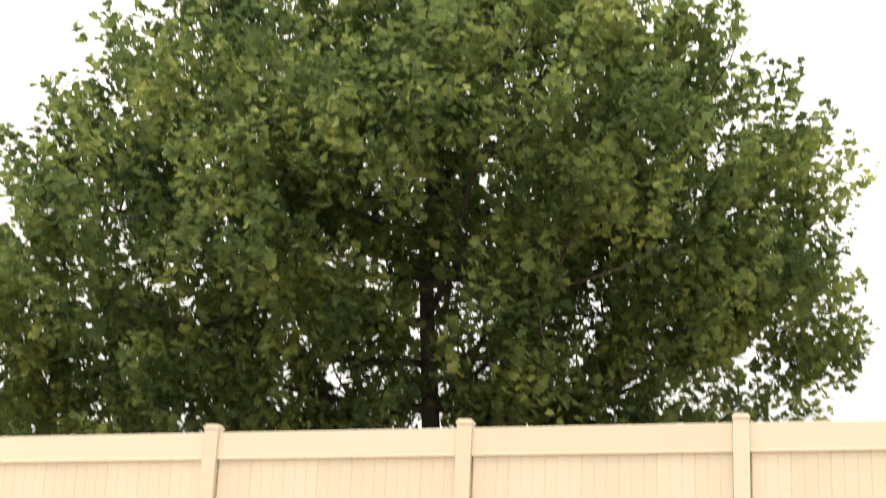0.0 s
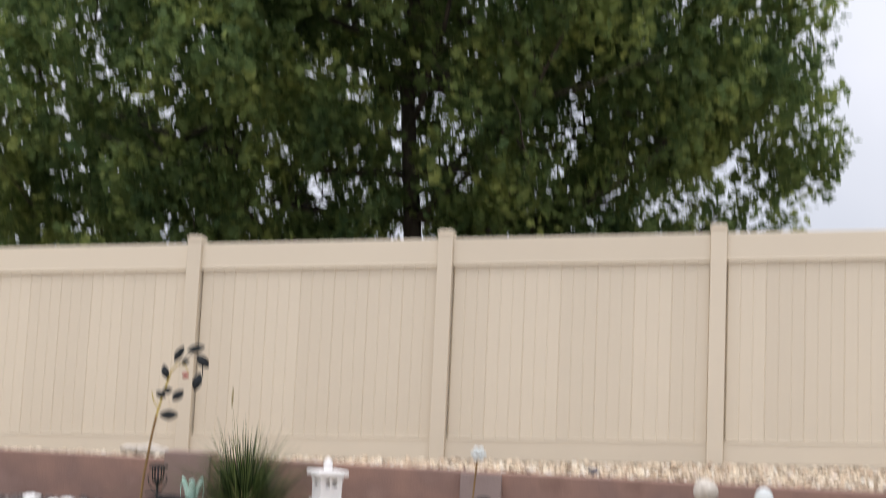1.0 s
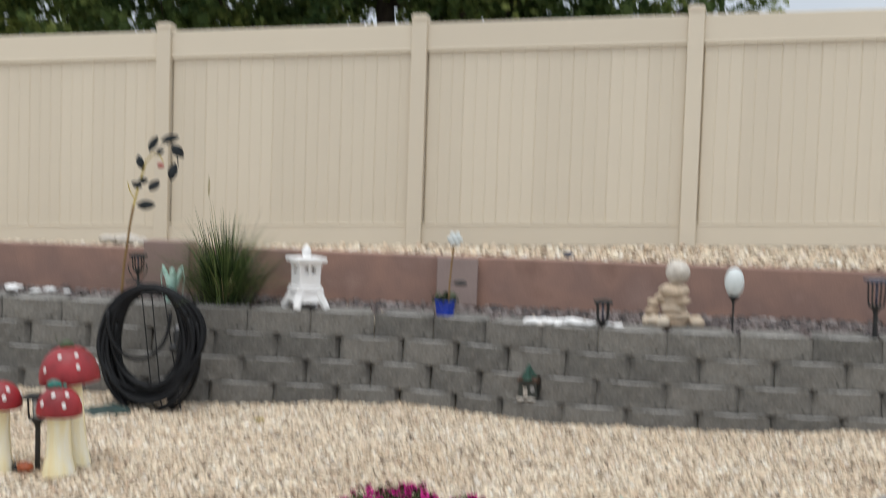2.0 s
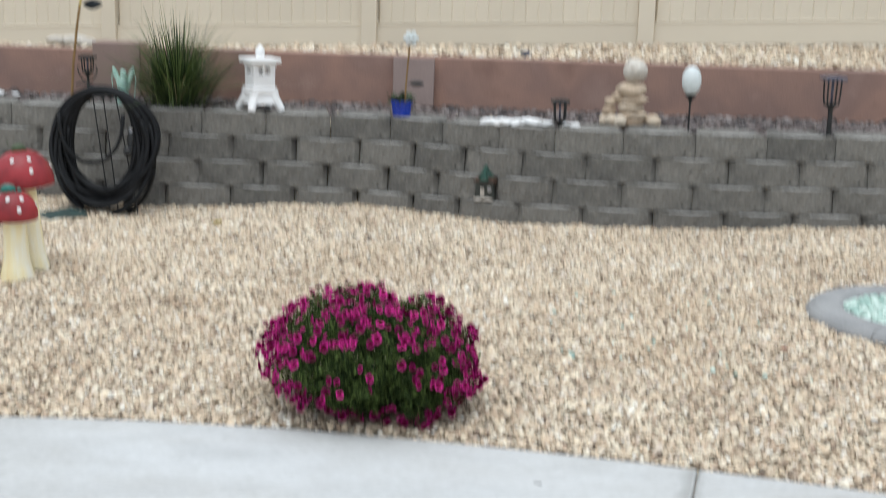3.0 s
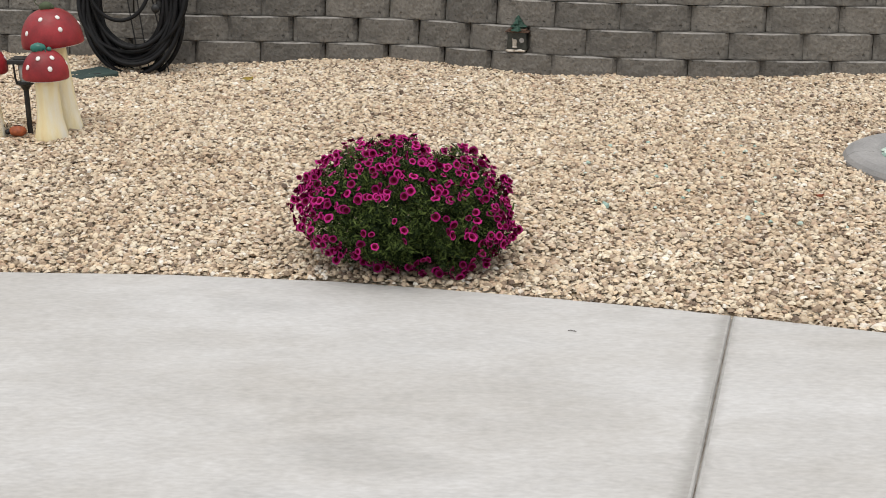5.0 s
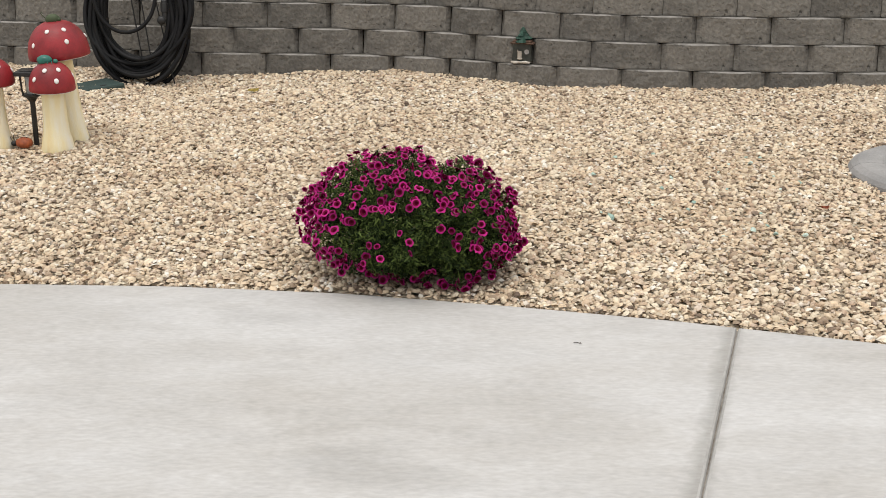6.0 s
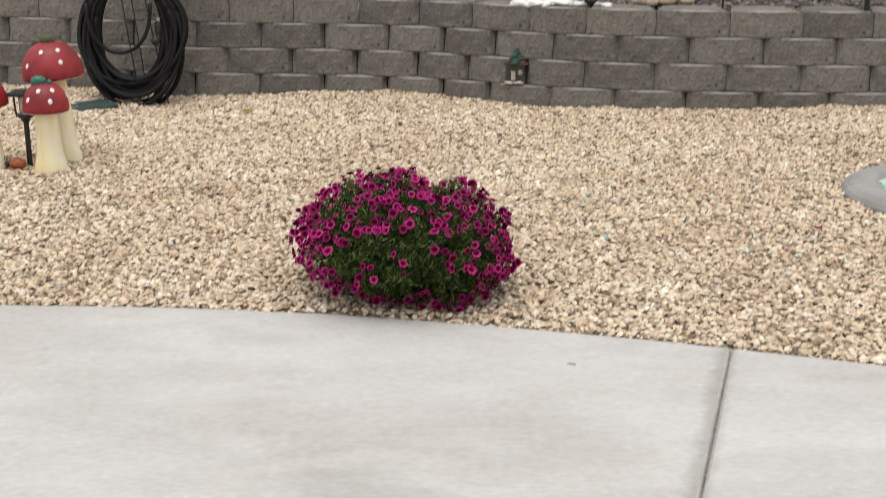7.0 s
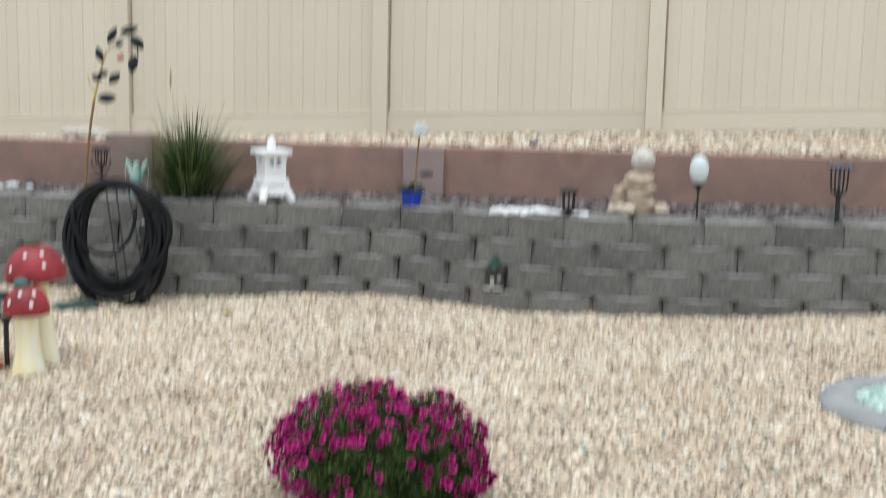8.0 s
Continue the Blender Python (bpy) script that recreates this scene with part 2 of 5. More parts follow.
M_CAPRED = surf("red mushroom paint", [(0.20, 0.010, 0.014), (0.34, 0.020, 0.026)], 7, 0.5, 0.1, 120, grain=0.25)
weathered(M_CAPRED, 7, (0.70, 0.58, 0.58), (1.0, 1.0, 1.0))
M_CREAM = surf("cream mushroom stem", [(0.82, 0.66, 0.35), (0.86, 0.76, 0.48), (0.87, 0.83, 0.70)], 4, 0.65, 0.25, 60, stretch=(5, 5, 0.9), grain=0.1)
M_SPOT = surf("white spot paint", [(0.72, 0.70, 0.66), (0.82, 0.80, 0.77)], 20, 0.5)
M_TEAL = surf("teal paint", [(0.010, 0.11, 0.085), (0.02, 0.17, 0.13)], 20, 0.35)
M_MOSS = surf("mossy green paint", [(0.03, 0.05, 0.02), (0.07, 0.09, 0.04)], 20, 0.7)
M_ORANGE = surf("orange paint", [(0.24, 0.055, 0.02), (0.42, 0.11, 0.04)], 60, 0.6)
M_LID = surf("green plastic lid", [(0.018, 0.036, 0.032), (0.032, 0.06, 0.052)], 6, 0.6, 0.2, 200)
M_BLUE = surf("blue glaze", [(0.008, 0.03, 0.30), (0.015, 0.05, 0.42)], 10, 0.25)
M_MINT = surf("mint glass", [(0.30, 0.52, 0.44), (0.55, 0.72, 0.62)], 14, 0.3)
M_PALE = surf("pale frosted glass", [(0.72, 0.77, 0.76), (0.84, 0.86, 0.85)], 20, 0.35, through_light=0.3)
M_STONE = surf("tan stacked stone", [(0.34, 0.25, 0.17), (0.50, 0.39, 0.28), (0.58, 0.49, 0.38)], 12, 0.85, 0.5, 80, vary="object", amount=0.5, grain=0.3)
M_BALL = surf("pale round stone", [(0.42, 0.37, 0.31), (0.62, 0.57, 0.50)], 14, 0.85, 0.5, 70, grain=0.3)
M_LEAFMETAL = surf("patinated leaf metal", [(0.016, 0.02, 0.024), (0.055, 0.064, 0.072)], 14, 0.5, 0.1, 90, metal=0.3)
M_YELLOW = surf("yellow painted stake", [(0.40, 0.30, 0.06), (0.55, 0.42, 0.10)], 20, 0.5)
M_RUST = surf("rusty stake", [(0.16, 0.09, 0.03), (0.28, 0.17, 0.06)], 20, 0.7)
M_REDBALL = surf("red bead", [(0.22, 0.01, 0.01), (0.32, 0.02, 0.018)], 20, 0.35)
M_CURB = surf("grey moulded curbing", [(0.23, 0.225, 0.22), (0.32, 0.31, 0.30)], 6, 0.8, 0.2, 100, grain=0.25)
M_SOLAR = surf("solar panel", [(0.05, 0.05, 0.075), (0.10, 0.10, 0.14)], 20, 0.3)
M_PINE = surf("pine paint", [(0.008, 0.035, 0.022), (0.02, 0.075, 0.05)], 60, 0.6, 0.4, 120)
M_EAVES = surf("brown ornament eaves", [(0.05, 0.028, 0.018), (0.12, 0.065, 0.04)], 60, 0.7, 0.4, 150)
M_HOUSE = surf("dark ornament paint", [(0.018, 0.022, 0.018), (0.05, 0.052, 0.042)], 40, 0.6, 0.3, 150)


# ---------------------------------------------------------------- mesh helpers
def mesh_of(name, bm, mats, smooth=False):
    me = bpy.data.meshes.new(name)
    bm.normal_update()
    bm.to_mesh(me)
    bm.free()
    for m in mats if isinstance(mats, (list, tuple)) else [mats]:
        me.materials.append(m)
    if smooth:
        me.polygons.foreach_set("use_smooth", [True] * len(me.polygons))
    return me


def part(name, bm, material, parent=None, label="", smooth=False):
    me = bm if isinstance(bm, bpy.types.Mesh) else mesh_of(name, bm, material, smooth)
    ob = new(name, me)
    if parent:
        ob.parent = parent
    return tagged(ob, label)


def thing(name, m, label, category, group="", kind=""):
    ob = new(name)
    ob.matrix_world = m
    ob.empty_display_size = 0.05
    return tagged(ob, label, category, group, kind)


def box(bm, x0, x1, y0, y1, z0, z1, bevel=0.0, m=None):
    r = bmesh.ops.create_cube(bm, size=1.0)
    vs = r["verts"]
    for v in vs:
        v.co = Vector((x0 + (v.co.x + 0.5) * (x1 - x0), y0 + (v.co.y + 0.5) * (y1 - y0), z0 + (v.co.z + 0.5) * (z1 - z0)))
    if bevel:
        es = list({e for v in vs for e in v.link_edges})
        r = bmesh.ops.bevel(bm, geom=es, offset=bevel, segments=2, profile=0.5, affect="EDGES", clamp_overlap=True)
        vs = list({v for f in r["faces"] for v in f.verts} | {v for v in vs if v.is_valid})
    if m is not None:
        bmesh.ops.transform(bm, matrix=m, verts=vs)
    return bm


def lathe(bm, profile, n=24, at=(0, 0, 0), wobble=0.0, seed=0):
    """Turns a profile of (radius, height) round the z axis."""
    rng = random.Random(seed)
    ph = [rng.uniform(0, 6.28) for _ in range(3)]
    rings = []
    for r, z in profile:
        if r < 1e-5:
            rings.append([bm.verts.new((at[0], at[1], at[2] + z))])
            continue
        ring = []
        for k in range(n):
            a = 2 * math.pi * k / n
            rr = r * (1 + wobble * (math.sin(2 * a + ph[0]) + 0.6 * math.sin(3 * a + ph[1] + z * 9)))
            ring.append(bm.verts.new((at[0] + rr * math.cos(a), at[1] + rr * math.sin(a), at[2] + z)))
        rings.append(ring)
    for a, b in zip(rings, rings[1:]):
        for k in range(n):
            q = [a[k % len(a)], a[(k + 1) % len(a)], b[(k + 1) % len(b)], b[k % len(b)]]
            q = list(dict.fromkeys(q))
            if len(q) > 2:
                bm.faces.new(q)
    bmesh.ops.recalc_face_normals(bm, faces=bm.faces[:])
    return bm


def tube(bm, pts, radius, n=8, ends=True):
    """Sweeps a round section along points; radius: one number or one for each point."""
    pts = [Vector(p) for p in pts]
    rad = radius if isinstance(radius, (list, tuple)) else [radius] * len(pts)
    rings, side = [], None
    for k, p in enumerate(pts):
        d = (pts[min(k + 1, len(pts) - 1)] - pts[max(k - 1, 0)]).normalized()
        if side is None:
            side = d.orthogonal().normalized()
        side = (side - d * side.dot(d)).normalized()
        up = d.cross(side)
        rings.append([bm.verts.new(p + rad[k] * (side * math.cos(2 * math.pi * j / n) + up * math.sin(2 * math.pi * j / n))) for j in range(n)])
    for a, b in zip(rings, rings[1:]):
        for j in range(n):
            bm.faces.new((a[j], a[(j + 1) % n], b[(j + 1) % n], b[j]))
    if ends:
        bm.faces.new(list(reversed(rings[0])))
        bm.faces.new(rings[-1])
    return bm


def blob(bm, centre, radii, sub=2, rough=0.0, seed=0, m=None):
    """A rounded lump: a ball drawn out along its axes and roughened."""
    r = bmesh.ops.create_icosphere(bm, subdivisions=sub, radius=1.0)
    off = Vector((seed * 3.7, seed * 1.3, 0))
    for v in r["verts"]:
        k = 1 + rough * noise.noise(v.co * 1.4 + off) + 0.4 * rough * noise.noise(v.co * 3.5 + off)
        v.co = Vector((v.co.x * radii[0], v.co.y * radii[1], v.co.z * radii[2])) * k
        if m is not None:
            v.co = m @ v.co
        v.co += Vector(centre)
    return bm


def scatter_mesh(name, base_v, base_f, places, sizes, turns, mat, smooth):
    """One mesh of many small copies of a base shape. places n x 3, sizes n x 3, turns n x 3 x 3."""
    nv, nf, k = len(base_v), len(base_f), base_f.shape[1]
    n = len(places)
    v = base_v[None] * sizes[:, None, :] if base_v.ndim == 2 else base_v * sizes[:, None, :]
    v = np.einsum("nij,nvj->nvi", turns, v) + places[:, None, :]
    nv = v.shape[1]
    f = (base_f[None] + (np.arange(n) * nv)[:, None, None]).reshape(-1)
    me = bpy.data.meshes.new(name)
    me.vertices.add(n * nv)
    me.vertices.foreach_set("co", v.reshape(-1).astype(np.float32))
    me.loops.add(len(f))
    me.loops.foreach_set("vertex_index", f.astype(np.int32))
    me.polygons.add(n * nf)
    me.polygons.foreach_set("loop_start", (np.arange(n * nf) * k).astype(np.int32))
    me.polygons.foreach_set("use_smooth", np.full(n * nf, smooth))
    me.update(calc_edges=True)
    me.materials.append(mat)
    return me


def turn_matrices(rng, n, tilt):
    """Random turns: any heading, leaning by about tilt radians."""
    a, b, c = rng.uniform(0, 2 * np.pi, n), rng.normal(0, tilt, n), rng.normal(0, tilt, n)
    ca, sa, cb, sb, cc, sc = np.cos(a), np.sin(a), np.cos(b), np.sin(b), np.cos(c), np.sin(c)
    o, z = np.ones(n), np.zeros(n)
    rz = np.stack([ca, -sa, z, sa, ca, z, z, z, o], 1).reshape(n, 3, 3)
    rx = np.stack([o, z, z, z, cb, -sb, z, sb, cb], 1).reshape(n, 3, 3)
    ry = np.stack([cc, z, sc, z, o, z, -sc, z, cc], 1).reshape(n, 3, 3)
    return rx @ ry @ rz


def pebbles(name, places, size, mat, sub, seed, flat=0.6):
    """Loose stones of about that radius, each of its own shape."""
    rng = np.random.default_rng(seed)
    n = len(places)
    k = 6 if sub else 5
    rim = [2 * math.pi * a / k for a in range(k)]
    v = np.array([(math.cos(a), math.sin(a), -0.15) for a in rim] + [(0.74 * math.cos(a + 0.4), 0.74 * math.sin(a + 0.4), 0.68) for a in rim] + [(0, 0, 0.95)])
    f = []
    for a in range(k):
        b = (a + 1) % k
        f += [(a, b, k + b), (a, k + b, k + a), (k + a, k + b, 2 * k)]
    f = np.array(f)
    shape = v[None] * (1 + rng.normal(0, 0.12, (n, len(v), 1)))
    r = size * np.minimum(rng.lognormal(0, 0.27, n), 1.7)
    s = np.stack([r * rng.uniform(0.9, 1.6, n), r, r * flat * rng.uniform(0.65, 1.2, n)], 1)
    me = scatter_mesh(name, shape, f, places + np.stack([0 * r, 0 * r, s[:, 2] * 0.45], 1), s, turn_matrices(rng, n, 0.30), mat, True)
    return new(name, me)


# ---------------------------------------------------------------- plan of the yard
WALL_X = [-9, -3.4, -2.8, -1.4, -0.95, -0.55, -0.17, 0.13, 0.55, 0.95, 1.6, 2.1, 2.6, 9]
WALL_Y = [8.3, 7.88, 7.8, 7.59, 7.59, 7.58, 7.51, 7.4, 7.23, 7.14, 7.09, 7.09, 7.1, 7.4]


def wall_y(x):
    return float(np.interp(x, WALL_X, WALL_Y))


def red_y(x):
    return 8.30 - 0.09 * x


def fence_y(x):
    return 10.30 - 0.166 * x


def slab_edge(x):
    """The curved far edge of the patio."""
    return float(np.interp(x, [-9, -4, -1.47, -0.91, -0.36, 0.175, 0.68, 0.855, 1.255, 2.5, 5, 9], [3.3, 3.72, 3.80, 3.79, 3.74, 3.64, 3.525, 3.475, 3.36, 2.95, 2.0, 0.2]))


RING = (2.205, 5.20)


def bed_z(x, y):
    """The gravel's level, uneven and banked along the block wall."""
    near = min(max((y - 5.8) / 1.4, 0), 1)
    bank = float(np.interp(x, [-3, -1.7, -0.4, 0.1, 0.55, 1.2, 2.0, 4], [0.0, -0.035, 0.018, 0.012, -0.008, 0.002, 0.036, 0.05])) + 0.022 * noise.noise(Vector((x * 2.7, 0.5, 8))) + 0.008 * noise.noise(Vector((x * 7, 0.5, 2)))
    return bank * near + 0.012 * noise.noise(Vector((x * 1.1, y * 1.1, 0))) + 0.006 * noise.noise(Vector((x * 4, y * 4, 3)))


def upper_z(x, y):
    """The gravel strip between the red wall and the fence."""
    k = min(max((y - red_y(x)) / 1.8, 0), 1)
    return (0.872 + 0.006 * x) * (1 - k) + (0.825 + 0.038 * x) * k + 0.012 * noise.noise(Vector((x * 1.5, y * 1.5, 5)))


def build_ground():
    """One sheet: gravel yard, terrace, strip along the fence, and the land beyond to the horizon."""
    xs = [-400, -120, -40, -15] + [-9 + 0.25 * k for k in range(73)] + [15, 40, 120, 400]
    rows = [lambda x, y=y: (y, -0.12) for y in (-400, -100, -30, -8, -2, 0)]
    rows += [lambda x: (slab_edge(x) - 0.12, -0.12), lambda x: (slab_edge(x) - 0.04, bed_z(x, 3.5) - 0.03)]
    for k in range(15):
        rows.append(lambda x, k=k: (lambda y: (y, bed_z(x, y) - 0.014))(slab_edge(x) + 0.01 + (wall_y(x) + 0.06 - slab_edge(x)) * k / 14))
    rows += [lambda x: (wall_y(x) + 0.14, 0.515), lambda x: (red_y(x) + 0.05, 0.525), lambda x: (red_y(x) + 0.09, 0.86)]
    for k in range(1, 7):
        rows.append(lambda x, k=k: (lambda y: (y, upper_z(max(-9, min(9, x)), y) - 0.014))(red_y(x) + 0.09 + (fence_y(x) + 0.2 - red_y(x)) * k / 6))
    rows += [lambda x, y=y: (y + (fence_y(x) - 10.3), 0.8) for y in (13, 20, 40, 110, 300, 900)]
    bm = bmesh.new()
    grid = []
    for r in rows:
        line = []
        for x in xs:
            xx = max(-9, min(9, x))
            y, z = r(xx)
            line.append(bm.verts.new((x, y, z)))
        grid.append(line)
    for a, b in zip(grid, grid[1:]):
        for k in range(len(xs) - 1):
            bm.faces.new((a[k], a[k + 1], b[k + 1], b[k]))
    return tagged(part("ground", bm, M_SOIL, smooth=True), "tan gravel bed and earth of the stepped yard", "ground", kind="structure")


def build_slab():
    """The patio: poured panels with a rounded edge, parted by a tooled joint."""
    root = thing("patio", pose(0, 0, 0), "pale grey brushed concrete patio with tooled joints", "patio", kind="structure")

    def panel(x_left, x_right):
        # the joints run along y leaning to the right; x at the far edge is given
        bm = bmesh.new()
        top, mid, rim, low = [], [], [], []
        n = 40
        far = []
        for k in range(n + 1):
            x = x_left + (x_right - x_left) * k / n
            far.append((x, slab_edge(x)))
        lean = 0.292
        er, el = slab_edge(x_right), slab_edge(x_left)
        near = [(x_right - lean * (er + 3.0) * k, er - (er + 3.0) * k) for k in (0.25, 0.5, 0.75, 1.0)] + [(x_left - lean * (el + 3.0) * k, el - (el + 3.0) * k) for k in (1.0, 0.75, 0.5, 0.25)]
        outline = [Vector(p) for p in far + near]
        m = len(outline)

        def inset(k, d):
            e0, e1 = (outline[k] - outline[k - 1]).normalized(), (outline[(k + 1) % m] - outline[k]).normalized()
            n0, n1 = Vector((e0.y, -e0.x)), Vector((e1.y, -e1.x))
            h = n0 + n1
            return outline[k] + h * (d / max(0.3, h.dot(n0)))

        for k in range(m):
            for ring, d, z in ((top, 0.009, 0.0), (mid, 0.0035, -0.0025), (rim, 0.0, -0.009), (low, 0.0, -0.11)):
                q = inset(k, d)
                ring.append(bm.verts.new((q.x, q.y, z)))
        bm.faces.new(top)
        for k in range(m):
            j = (k + 1) % m
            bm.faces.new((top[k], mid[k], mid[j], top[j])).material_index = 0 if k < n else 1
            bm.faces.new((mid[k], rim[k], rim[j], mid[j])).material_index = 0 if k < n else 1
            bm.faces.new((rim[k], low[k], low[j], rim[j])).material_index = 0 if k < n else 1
        bm.faces.new(list(reversed(low)))
        bmesh.ops.recalc_face_normals(bm, faces=bm.faces[:])
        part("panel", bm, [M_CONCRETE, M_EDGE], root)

    edges = [-8.5, -5.4, -2.3, 0.852, 4.0, 7.0]
    for a, b in zip(edges, edges[1:]):
        panel(a + 0.0018, b - 0.0018)
    for x in edges[1:-1]:
        bm = bmesh.new()
        y0, y1 = -3.0, slab_edge(x) - 0.004
        q = [bm.verts.new((x - 0.292 * (slab_edge(x) - y) + dx, y, z)) for z in (-0.10, -0.012) for y, dx in ((y0, -0.006), (y0, 0.006), (y1, 0.006), (y1, -0.006))]
        for f in ((4, 5, 6, 7), (0, 1, 5, 4), (1, 2, 6, 5), (2, 3, 7, 6), (3, 0, 4, 7)):
            bm.faces.new([q[k] for k in f])
        part("joint_fill", bm, M_JOINT, root, "dark dirt in the joint")
    return root


# ---------------------------------------------------------------- block wall
COURSE = 0.15
# the joints along the wall, course by course from the ground
JOINTS = [
    [-1.551, -1.15, -0.754, -0.371, -0.033, 0.241, 0.587, 0.961, 1.363, 1.769, 2.18],
    [-1.344, -0.946, -0.554, -0.187, 0.117, 0.447, 0.782, 1.179, 1.589, 2.008, 2.409],
    [-1.534, -1.136, -0.749, -0.361, -0.028, 0.27, 0.601, 0.971, 1.373, 1.794, 2.209],
    [-1.328, -0.936, -0.542, -0.176, 0.14, 0.47, 0.79, 1.18, 1.595, 2.01, 2.41],
]


def block_mesh(seed, notch=0.030):
    """A split-face block one unit wide: rough face, chipped upper edge, narrowing to the back."""
    bm = bmesh.new()
    nx, nz, h = 14, 6, COURSE - 0.001
    off = Vector((seed * 5.1, 0, seed * 2.3))
    front = []
    levels = (0.0, 0.05, 0.25, 0.48, 0.74, 0.962, 1.0)
    for j in range(nz + 1):
        row = []
        for i in range(nx + 1):
            u, w = i / nx - 0.5, levels[j]
            rough = -0.027 * (1 - (2 * u) ** 2) + 0.004 * noise.noise(Vector((u * 6, w * 2.5, 0)) + off) + 0.0045 * noise.noise(Vector((u * 17, w * 7, 4)) + off)
            edge = notch * max(0, abs(u) * 2 - 0.86) / 0.14 * (0.35 + 0.65 * w) + (0.026 if j == nz else 0) + (0.0015 if j == 0 else 0)
            chip = 0.004 * noise.noise(Vector((u * 11, 9, 0)) + off) if j == nz else 0
            row.append(bm.verts.new((u, rough + edge, w * h - abs(chip) - (0.012 * max(0, abs(u) * 2 - 0.9) / 0.1 if j == nz else 0))))
        front.append(row)
    for a, b in zip(front, front[1:]):
        for i in range(nx):
            face = bm.faces.new((a[i], a[i + 1], b[i + 1], b[i]))
            # painted highlight along the middle of the top chamfer
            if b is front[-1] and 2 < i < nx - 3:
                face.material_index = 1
    depth, taper = 0.24, 0.36
    bl, br = bm.verts.new((-taper, depth, 0)), bm.verts.new((taper, depth, 0))
    tl, tr = bm.verts.new((-taper, depth, h)), bm.verts.new((taper, depth, h))
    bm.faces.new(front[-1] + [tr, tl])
    bm.faces.new(list(reversed(front[0])) + [bl, br])
    bm.faces.new([r[0] for r in reversed(front)] + [tl, bl][::1])
    bm.faces.new([r[-1] for r in front] + [tr, br])
    bm.faces.new((bl, tl, tr, br))
    bmesh.ops.recalc_face_normals(bm, faces=bm.faces[:])
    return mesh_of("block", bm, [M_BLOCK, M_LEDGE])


def build_block_wall():
    root = thing("wall_retaining", pose(0, 0, 0), "grey split-face concrete block retaining wall in four courses", "wall", kind="structure")
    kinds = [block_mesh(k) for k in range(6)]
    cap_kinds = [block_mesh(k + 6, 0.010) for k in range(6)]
    rng = random.Random(4)
    for course in range(4):
        joints = list(JOINTS[course])
        while joints[0] > -6:
            joints.insert(0, joints[0] - 0.402)
        while joints[-1] < 6:
            joints.append(joints[-1] + 0.402)
        back = 0.018 + 0.026 * (course - 1.5)
        for a, b in zip(joints, joints[1:]):
            p, q = Vector((a, wall_y(a))), Vector((b, wall_y(b)))
            mid, d = (p + q) / 2, q - p
            w = d.length - 0.002 - rng.uniform(0, 0.003)
            ob = new("block", rng.choice(cap_kinds if course == 3 else kinds))
            ob.parent = root
            lean = rng.gauss(0, 0.014)
            ob.matrix_basis = pose(mid.x, mid.y + back + rng.gauss(0, 0.003), -0.04 + COURSE * course, 0, 0, math.degrees(math.atan2(d.y, d.x) + lean)) @ Matrix.Diagonal((w, 1, 1, 1))
    return root


def build_red_wall():
    root = thing("wall_low", pose(0, 0, 0), "low red-brown stucco garden wall behind the terrace", "wall", kind="structure")
    cuts = [-10, -6.6, -2.02, 5.4, 10]
    for a, b in zip(cuts, cuts[1:]):
        bm = bmesh.new()
        box(bm, 0, math.hypot(b - a, 0.09 * (b - a)) - 0.006, 0, 0.14, 0.40, 0.870 + 0.004 * ((a + b) / 2), 0.008)
        ob = part("wall_panel", bm, M_RED, root)
        ob.matrix_basis = pose(a, red_y(a), 0, 0, 0, -math.degrees(math.atan(0.09)))
    bm = bmesh.new()
    box(bm, -0.16, 0.16, -0.02, 0.17, 0.40, 0.905, 0.008)
    ob = part("pier", bm, M_PIER, root, "brown stucco pier")
    ob.matrix_basis = pose(-2.03, red_y(-2.03) - 0.01, 0, 0, 0, -5.1)
    return root


